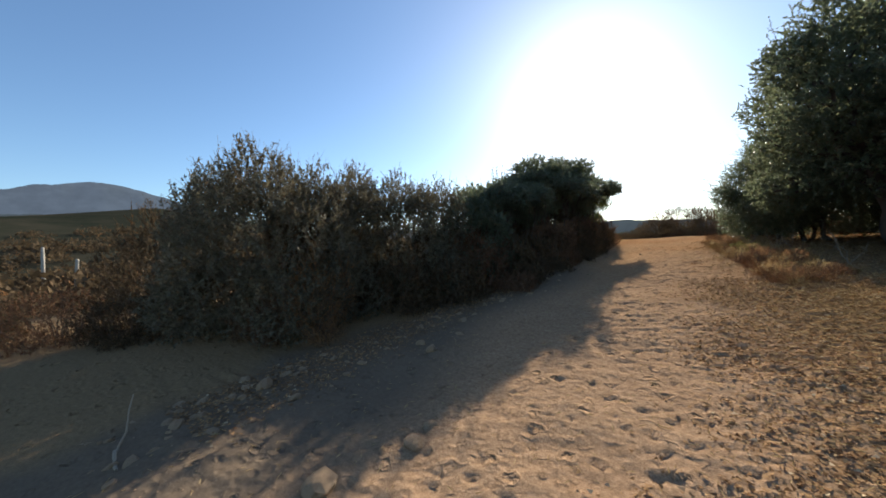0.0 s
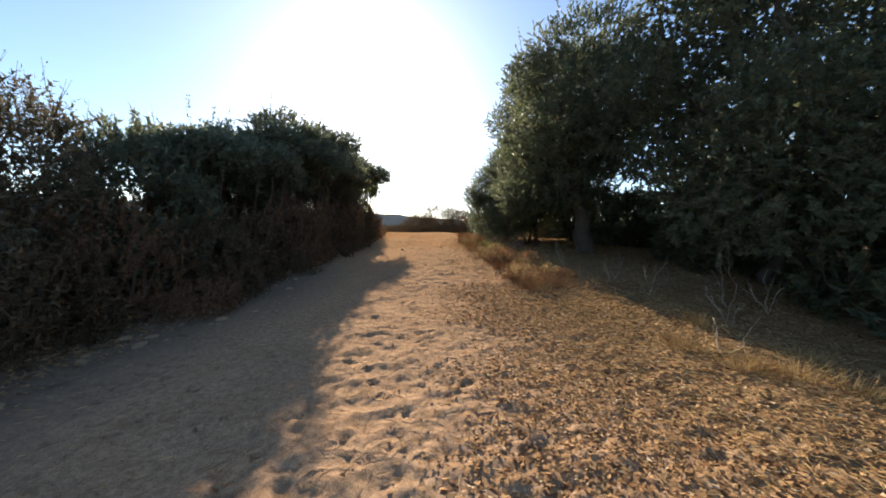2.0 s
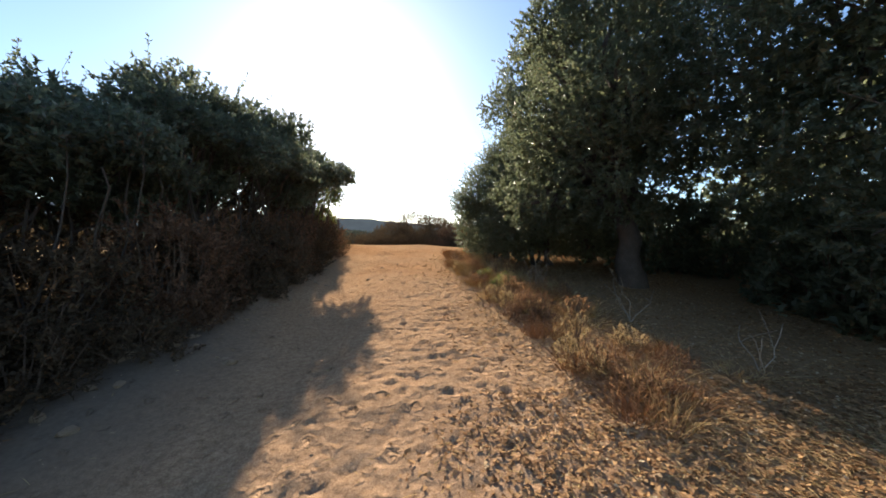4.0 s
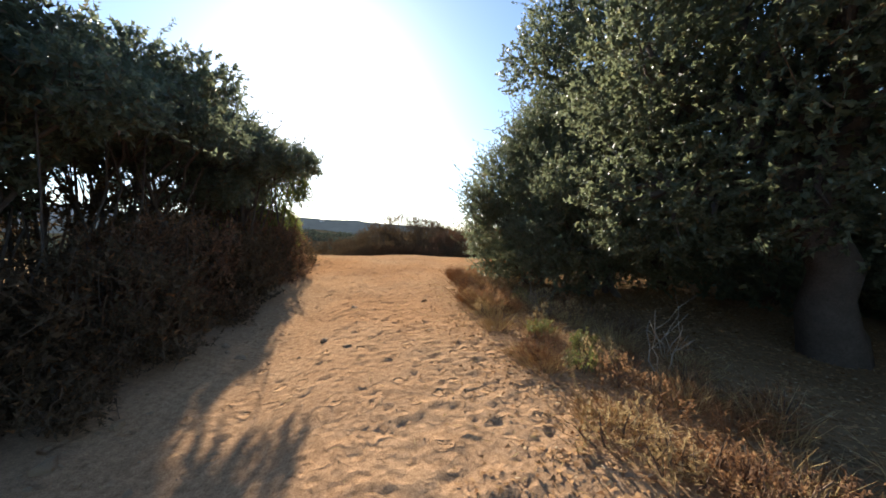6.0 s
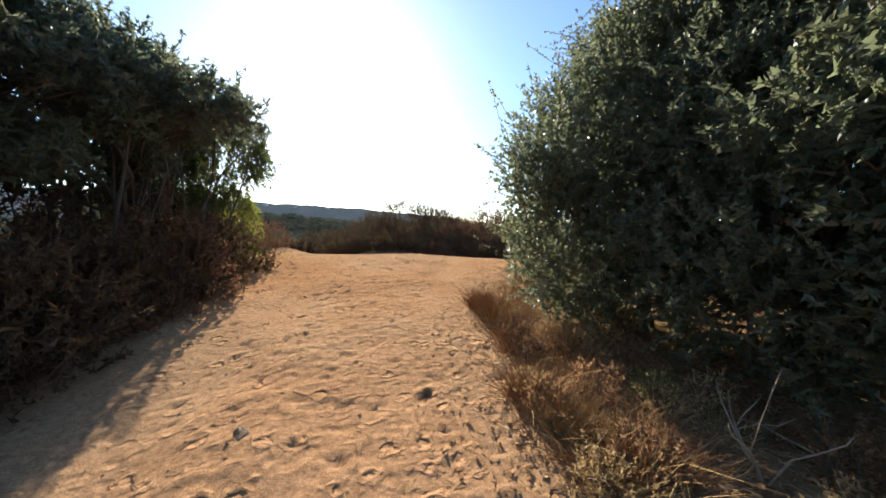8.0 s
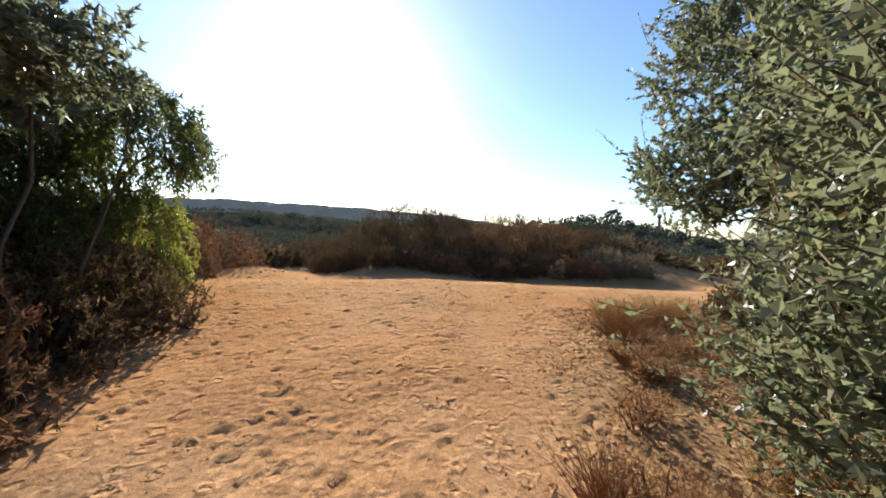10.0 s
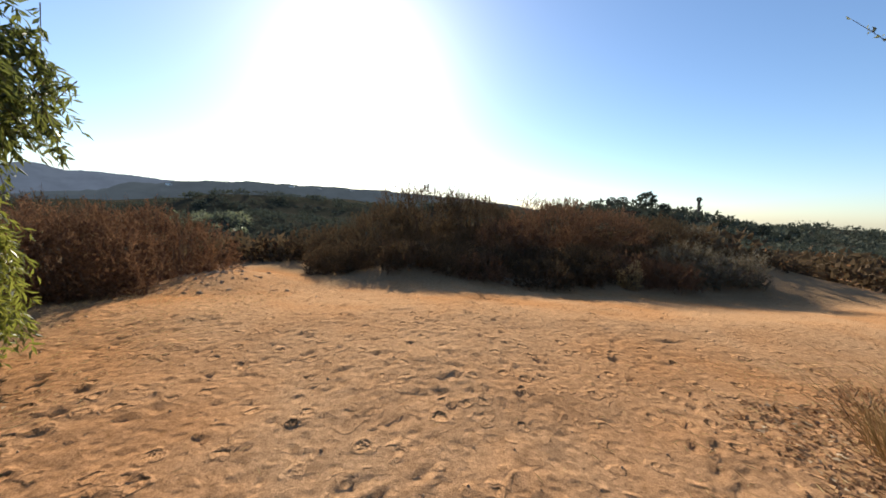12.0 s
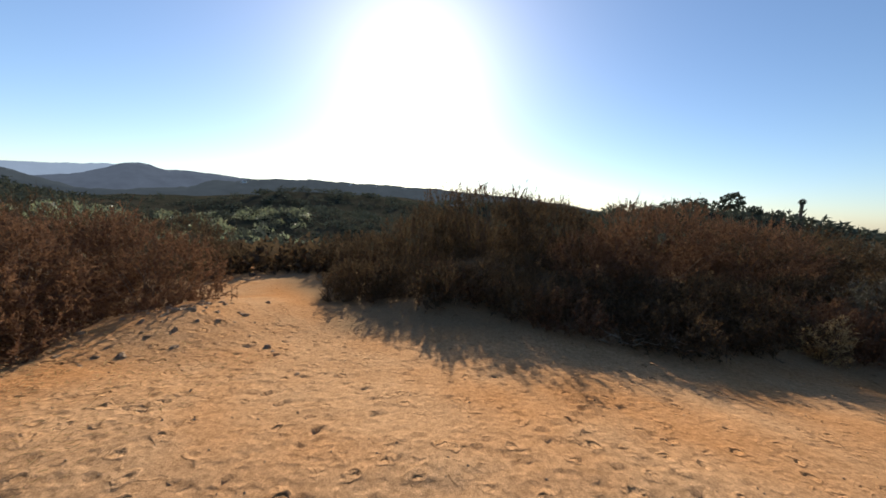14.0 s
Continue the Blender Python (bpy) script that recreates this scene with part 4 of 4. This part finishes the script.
# ---- fallen leaves, straw and small stones ----
def litter():
    r = np.random.default_rng(61)
    n = 200000
    y = np.where(r.random(n) < 0.45, r.uniform(-1.0, 8.5, n), r.uniform(-3.0, 20.5, n))
    edge = np.interp(y, [0, 5, 8, 11, 14, 17, 19, 20.5], [0.75, 0.6, 0.65, 0.8, 0.7, 1.2, 2.2, 4.2])
    edge = edge + 0.22 * np.sin(y * 2.3) + 0.16 * np.sin(y * 5.1 + 1)
    x = edge - 0.4 + 5.0 * r.random(n) ** 0.8 + r.normal(0, 0.25, n)
    verge = r.random(n) < 0.1
    x = np.where(verge, np.interp(y, [3, 9, 12, 19], [-3.2, -3.0, -2.7, -3.0]) - 1.1 * r.random(n) ** 0.7 + r.normal(0, 0.15, n), x)
    drift = np.arange(n) < 16000
    x, y = np.where(drift, r.uniform(2.2, 6.4, n), x), np.where(drift, r.uniform(16.4, 20.2, n), y)
    keep = (x < 6.5) & ~(verge & (y < 1)) & ~(drift & (x < edge)) & ~((y < 6.2) & (x > 1.9) & (r.random(n) < 0.3))
    x, y = x[keep], y[keep]
    n = len(x)
    at = np.stack([x, y, surface_z(x, y) + r.uniform(0.003, 0.016, n)], 1)
    way = np.stack([r.normal(size=n), r.normal(size=n), r.normal(0, 0.1, n)], 1)
    sz = r.uniform(0.5, 1.35, n)
    geo = blades(at, way, np.array([0, 0, 1.0]) + 0.22 * r.normal(size=(n, 3)), 0.035 * sz, 0.022 * sz, small=True)
    tagged(part("leaf_litter", geo, LITTER), "brown and tan fallen oak leaves on the ground", "leaf litter", kind="stuff")
    n = 46000
    y = np.where(r.random(n) < 0.72, r.uniform(-2, 8, n), r.uniform(0.3, 21, n))
    x = np.where(r.random(n) < 0.93, np.interp(y, [0, 5, 14, 20, 24], [2.0, 2.1, 1.3, 3, 5]) + r.normal(0.5, 1.0, n), r.uniform(-3.5, 3.5, n))
    k = 2600
    y[:k] = r.uniform(19.8, 24.0, k)
    x[:k] = -5.0 + 2.6 * r.random(k) ** 1.6
    at = np.stack([x, y, surface_z(x, y) + r.uniform(0.004, 0.018, n)], 1)
    way = np.stack([r.normal(size=n), r.normal(size=n), r.normal(0, 0.12, n)], 1)
    geo = blades(at, way, np.array([0, 0, 1.0]) + 0.5 * r.normal(size=(n, 3)), r.uniform(0.03, 0.1, n), r.uniform(0.005, 0.009, n))
    tagged(part("loose_straw", geo, STRAW), "loose dry straw on the ground", "straw", kind="stuff")


litter()


def rock_mesh(seed):
    r = np.random.default_rng(seed)
    bm = bmesh.new()
    bmesh.ops.create_icosphere(bm, subdivisions=2, radius=1.0)
    cuts = ball(r, 9)
    for v in bm.verts:
        d = np.array(v.co[:])
        s = 1.0
        for c in cuts:
            q = float(d @ c)
            if q > 0.62:
                s = min(s, 0.62 / q)
        v.co = Vector(d * s * (1 + 0.05 * r.normal())) * 1.0
    v = np.array([w.co[:] for w in bm.verts])
    bm.verts.index_update()
    f = [[w.index for w in q.verts] for q in bm.faces]
    bm.free()
    return mesh_of("rock", v, [f], ROCK)


ROCKS = [rock_mesh(300 + i) for i in range(6)]


def rock(x, y, size, i, label, group="stones beside the trail"):
    ob = new("rock", ROCKS[i % 6])
    rr = np.random.default_rng(900 + i)
    ob.scale = (size * rr.uniform(0.8, 1.3), size * rr.uniform(0.8, 1.2), size * rr.uniform(0.5, 0.8))
    ob.rotation_euler = (rr.uniform(-0.3, 0.3), rr.uniform(-0.3, 0.3), rr.uniform(0, 6))
    ob.location = (x, y, float(surface_z(x, y)) - size * 0.08)
    tagged(ob, label, "rock", group)


rock(-3.87, 1.8, 0.15, 0, "flat tan sandstone rock in the shade")
rock(-1.76, 2.15, 0.085, 1, "rounded tan rock at the shadow's edge")
rock(-2.02, 1.25, 0.15, 2, "large half-buried tan rock")
rock(-1.7, 1.9, 0.11, 3, "dark half-buried rock at the shadow's edge")
rock(-1.12, 13.06, 0.08, 4, "dark stone at the gully's rim")
rock(-0.82, 12.67, 0.06, 9, "tan stone half sunk in the trail")
rock(-0.91, 14.14, 0.07, 10, "tan stone half sunk in the trail")
rr = np.random.default_rng(77)
for i in range(240):
    y = 0.4 + 13 * rr.random() ** 1.2
    x = float(np.interp(y, [1, 5, 9, 12.5], [-4.2, -3.6, -2.9, -2.5])) + abs(rr.normal(0, 0.6)) - 0.25
    rock(x, y, 0.018 + 0.075 * rr.random() ** 2.2, 5 + i, "small tan stone on shaded dirt")


for i in range(90):
    a, q = rr.uniform(0, 6.3), abs(rr.normal(0, 0.8))
    rock(-4.3 + math.cos(a) * q, 24.6 + math.sin(a) * q * 1.3, 0.025 + 0.05 * rr.random() ** 2, 80 + i, "brown dirt clod on the spoil heap", "clods on the spoil heap")


def pebbles():
    r = np.random.default_rng(78)
    n = 2200
    x, y = r.uniform(-4.6, 5.0, n), r.uniform(0.4, 26, n)
    s = r.uniform(0.004, 0.012, n)
    c = np.stack([x, y, surface_z(x, y) + s * 0.2], 1)
    d = np.array([(1, 0, 0), (0, 1, 0), (-1, 0, 0), (0, -1, 0), (0, 0, 0.8), (0, 0, -0.8)], float)
    v = c[:, None] + d[None] * s[:, None, None] * r.uniform(0.6, 1.4, (n, 6, 1))
    f = np.array([(0, 1, 4), (1, 2, 4), (2, 3, 4), (3, 0, 4), (1, 0, 5), (2, 1, 5), (3, 2, 5), (0, 3, 5)])
    tagged(part("pebbles", (v.reshape(-1, 3), [(f[None] + 6 * np.arange(n)[:, None, None]).reshape(-1, 3)]), ROCK), "small loose pebbles and clods on the dirt", "gravel", kind="stuff")


pebbles()


# ---- dead wood ----
def dead_branch(name, x, y, forks, seed, label, rise=0.5, length=0.8, thick=0.012, group=""):
    r = np.random.default_rng(seed)
    ob = base_at(name, x, y, label, "branch", group)
    for _ in range(forks):
        a = r.uniform(0, 2 * np.pi)
        tip = np.array([np.cos(a) * length * 0.5, np.sin(a) * length * 0.5, rise * r.uniform(0.5, 1.1)])
        line = bent(r, (0, 0, -0.03), tip, 6, 0.3)
        limb = part("twig", tubes(line[None], np.linspace(thick, 0.003, 6), 5), TWIG, ob, smooth=True)
        part("side_twig", tubes(bent(r, line[3], line[3] + r.normal(0, 0.16, 3) + np.array([0, 0, 0.1]), 4, 0.2)[None], np.linspace(thick * 0.5, 0.002, 4), 4), TWIG, limb)
    return ob


stick = base_at("bent_stick", -3.9, 0.57, "thin bent dry stick standing in the dirt", "stick")
part("upright", tubes(bent(r, (0, 0, -0.03), (-0.12, 0.15, 0.42), 6, 0.1)[None], np.linspace(0.012, 0.006, 6), 6), TWIG, stick)
part("foot", tubes(bent(r, (0, 0, 0.02), (0.35, -0.05, 0.02), 6, 0.1)[None], np.linspace(0.02, 0.012, 6), 6), TWIG, stick)
for i, (x, y, h) in enumerate([(1.95, 11.6, 0.5), (2.3, 11.9, 0.55), (1.7, 13.5, 0.4), (4.2, 7.6, 0.7), (4.5, 7.3, 0.6), (3.2, 7.9, 0.5), (3.5, 6.8, 0.45), (2.6, 5.9, 0.3), (3.0, 8.6, 0.6), (2.7, 10.0, 0.6)]):
    dead_branch("dead_stems", x, y, 4, 400 + i, "bare grey dead stems under the oaks", h, 0.5, 0.006, "dead stems under the oaks")
for i, (x, y) in enumerate([(2.3, 25.9), (2.8, 26.0), (7.0, 26.6), (-0.6, 26.8)]):
    dead_branch("brush_pile", x, y, 8, 430 + i, "heap of broken dry branches at the bank's foot", 0.2, 1.3, 0.014, "dry branches on the bank")
ln = base_at("fallen_stick", 0.2, 5.6, "short pale stick lying on the trail", "stick")
part("wood", tubes(bent(r, (-0.05, -0.12, 0.02), (0.07, 0.12, 0.02), 5, 0.1)[None], np.linspace(0.006, 0.004, 5), 6), TWIG, ln)
for x, y, h, tilt in ((-24.0, 1.4, 2.2, 0.03), (-22.0, 2.2, 1.7, 0.4)):
    po = base_at("fence_post", x, y, "weathered pale wooden fence post on the slope", "post", "old fence posts", sink=0.1)
    po.rotation_euler = (0, tilt, 0)
    part("pole", tubes(np.array([[(0, 0, 0), (0.01, 0, h * 0.5), (0, 0.01, h)]]), np.array([0.07, 0.065, 0.055]), 8), POST, po, smooth=True)


# ---- far country ----
def clumps(name, label, category, mat, n, seed, place, size, per, leaf):
    """Uncountable far brush: leafy domes scattered over the land."""
    r = np.random.default_rng(seed)
    x, y = place(r, n)
    z = ground_z(x, y)
    s = size[0] + (size[1] - size[0]) * r.random(n) ** 2
    d = ball(r, n * per).reshape(n, per, 3)
    d[:, :, 2] = np.abs(d[:, :, 2])
    wob = 1 + 0.25 * np.sin(d[:, :, :1] * 6 + x[:, None, None]) * np.sin(d[:, :, 1:2] * 5 + y[:, None, None])
    p = np.stack([x, y, z], 1)[:, None] + d * wob * s[:, None, None] * np.array([1, 1, 0.85]) * r.uniform(0.65, 1.05, (n, per, 1))
    m = n * per
    sz = np.repeat(s, per) * r.uniform(0.7, 1.3, m) * leaf
    geo = blades(p.reshape(m, 3), d.reshape(m, 3) + 0.7 * r.normal(size=(m, 3)), r.normal(size=(m, 3)), sz, sz * 0.7, small=True)
    tagged(part(name, geo, mat), label, category, kind="stuff")


def sector(az0, az1, r0, r1, power=1.0):
    def place(r, n):
        a, d = np.radians(r.uniform(az0, az1, n)), r0 + (r1 - r0) * r.random(n) ** power
        return -np.sin(a) * d, 18 + np.cos(a) * d
    return place


clumps("near_chaparral", "brown dry brush covering the slope behind the bank", "brush", DULL, 760, 501, sector(-62, 38, 14.8, 46), (0.5, 1.25), 150, 0.22)
clumps("valley_brush", "olive green brush down in the valley", "brush", FARGREEN, 560, 502, sector(18, 75, 28, 120), (0.8, 2.4), 120, 0.22)
clumps("valley_trees", "green round trees down in the valley", "trees", OAK, 170, 507, sector(28, 56, 70, 200), (2.0, 4.4), 160, 0.2)
clumps("slope_chaparral", "brown and olive chaparral on the middle slope", "brush", FARGREEN, 1100, 506, sector(-65, 20, 40, 130), (0.6, 1.9), 70, 0.26)
clumps("hillside_brush", "dark chaparral covering the far hillside", "brush", FARGREEN, 2600, 503, sector(-65, 75, 110, 330, 0.8), (1.4, 4.0), 40, 0.36)
clumps("slope_brush", "dry brown brush on the slope beyond the sagebrush", "brush", DULL, 600, 504, sector(72, 140, 13, 60), (0.4, 1.3), 100, 0.24)
clumps("thicket", "dark oak thicket behind the roadside trees", "brush", OAK, 110, 505, lambda r, n: (r.uniform(9, 24, n), r.uniform(-4, 22, n)), (1.0, 2.6), 420, 0.14)


RIDGE = [(-30, -1), (-19.6, 0.45), (-14.5, 1.4), (-5.4, 2.3), (8.2, 3.1), (19.6, 3.2), (28.3, 3.25), (34.6, 2.8), (38.6, 2.13), (40.8, 2.04), (42.7, 1.13), (45.2, 0.78), (50, 0.2),
         (53.7, 0.25), (55.7, 1.0), (58.6, 1.86), (64, 3), (72, 5), (85, 5.2), (110, 4), (130, -1)]


def far_hills(name, d, haze_tint, rough, profile, seed, ragged=0.0011):
    """A range in the blue distance: a plain backdrop beyond the valley, with its own slopes. Its haze is an emitted
    colour.
    """
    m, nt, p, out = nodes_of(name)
    # distance haze painted as emission over a near-black base
    c = mixed(nt, ramp(nt, noise_of(nt, 26.0 / d, 7, 0.7), (0.35, (0, 0, 0)), (0.65, (1, 1, 1))), haze_tint, tuple(k * rough for k in haze_tint))
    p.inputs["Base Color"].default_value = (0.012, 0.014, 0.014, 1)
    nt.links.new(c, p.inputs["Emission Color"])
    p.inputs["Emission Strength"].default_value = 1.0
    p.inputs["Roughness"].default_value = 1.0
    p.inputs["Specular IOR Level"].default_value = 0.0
    r = np.random.default_rng(seed)
    az = np.linspace(profile[0][0], profile[-1][0], 900)
    el = np.interp(az, [a for a, _ in profile], [e for _, e in profile])
    el = np.convolve(np.pad(el, 7, mode="edge"), np.hanning(17)[1:-1] / np.hanning(17).sum(), "valid")
    top = d * np.tan(np.radians(el)) + d * ragged * (value_noise(r, az, az * 0, 1.7) + 0.5 * value_noise(r, az, az * 0, 0.6) + 0.4 * value_noise(r, az, az * 0, 0.25))
    rows = []
    for k, (back, share) in enumerate(((0.0, 0.0), (0.05, 0.3), (0.1, 0.62), (0.14, 0.86), (0.18, 1.0), (0.3, 0.4))):
        spur = 1 + 0.03 * np.sin(az * 1.7 + k) * (0 < share < 1)
        q = d * (1 + back * spur)
        rows.append(np.stack([-np.sin(np.radians(az)) * q, 18 + np.cos(np.radians(az)) * q, 3 + (top * (1 + back)) * share - 30 * (share == 0)], 1))
    v = np.concatenate(rows)
    n = len(az)
    idx = np.arange(len(v)).reshape(-1, n)
    f = np.stack([idx[:-1, :-1], idx[:-1, 1:], idx[1:, 1:], idx[1:, :-1]], -1).reshape(-1, 4)
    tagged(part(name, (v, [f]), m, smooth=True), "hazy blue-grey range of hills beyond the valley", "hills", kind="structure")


# each farther range glows in a paler haze colour
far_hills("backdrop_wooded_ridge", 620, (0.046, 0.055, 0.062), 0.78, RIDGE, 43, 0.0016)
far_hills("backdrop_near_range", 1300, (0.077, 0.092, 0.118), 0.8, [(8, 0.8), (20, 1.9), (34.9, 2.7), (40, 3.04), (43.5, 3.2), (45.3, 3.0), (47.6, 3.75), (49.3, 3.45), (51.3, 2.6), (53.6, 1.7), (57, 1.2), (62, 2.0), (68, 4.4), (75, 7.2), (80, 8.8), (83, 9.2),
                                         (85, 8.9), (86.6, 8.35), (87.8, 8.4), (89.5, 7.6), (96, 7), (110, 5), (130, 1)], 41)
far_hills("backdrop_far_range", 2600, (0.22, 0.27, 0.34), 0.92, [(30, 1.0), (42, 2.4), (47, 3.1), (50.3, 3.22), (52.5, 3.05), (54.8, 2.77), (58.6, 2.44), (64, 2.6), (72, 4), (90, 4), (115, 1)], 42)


def house(az, el, w, seed):
    """A house that stands on the face of the wooded ridge."""
    a, d = radians(az), 620 * 1.15
    h = new("hill_house")
    h.location = (-math.sin(a) * d, 18 + math.cos(a) * d, 3 + math.tan(radians(el)) * d)
    h.rotation_euler = (0, 0, a + 0.3 * (seed % 3 - 1))
    tagged(h, "small pale house among trees on the far ridge", "house", "houses on the far ridge")
    part("wall", box(w, 7.0, 9, 0, 0, -2.0, 0.05), WHITE, h)
    e = w / 2 + 0.5
    v = np.array([(-e, -4.2, 2.4), (e, -4.2, 2.4), (e, 4.2, 2.4), (-e, 4.2, 2.4), (-e + 2, 0, 4.4), (e - 2, 0, 4.4)])
    part("roof", (v, [[(0, 3, 2, 1), (0, 1, 5, 4), (2, 3, 4, 5)], [(1, 2, 5), (3, 0, 4)]]), POST, h)


for i, (az, el, w) in enumerate([(17.5, 2.55, 12), (14.6, 2.5, 14), (12.4, 2.55, 10), (21.5, 2.75, 9), (36.5, 2.1, 8)]):
    house(az, el, w, i)


def ridge_tree(az, d, h, seed):
    a = math.radians(az)
    x, y = -math.sin(a) * d, 18 + math.cos(a) * d
    w = h * 0.42
    tree("ridge_tree", x, y, [(0, 0, h * 0.62, w, w, h * 0.34), (w * 0.6, 0, h * 0.5, w * 0.6, w * 0.6, h * 0.25), (-w * 0.6, 0, h * 0.48, w * 0.6, w * 0.6, h * 0.26)], FARGREEN, seed,
         "round dark tree on the skyline", n=180, per=12, leaf=h * 0.085, wide=h * 0.05, small=True, twig=h * 0.1, trunk_r=h * 0.03, group="trees on the skyline")


for i, (az, h) in enumerate([(-34.6, 6.5), (-31.5, 4.2), (-30.0, 3.8), (-37.0, 3.5), (-43.5, 3.2), (-45.5, 3.4), (-47.5, 3.6), (-39, 2.4), (-28, 3.0), (-50, 4)]):
    ridge_tree(az, 128, h, 600 + i)
palm = base_at("palm_tree", 128 * math.sin(radians(40.8)), 18 + 128 * math.cos(radians(40.8)), "slender tall palm on the ridge", "palm")
part("trunk", tubes(np.array([[(0, 0, -0.5), (0.1, 0, 3), (0.0, 0, 6.0)]]), np.array([0.4, 0.34, 0.4]), 8), BARK, palm)
rp = np.random.default_rng(8)
pd = ball(rp, 260)
part("frond_head", blades(np.array([0, 0, 6.2]) + pd * 0.3, pd + np.array([0, 0, -0.15]), rp.normal(size=(260, 3)), np.full(260, 0.55), np.full(260, 0.16)), FARGREEN, palm)
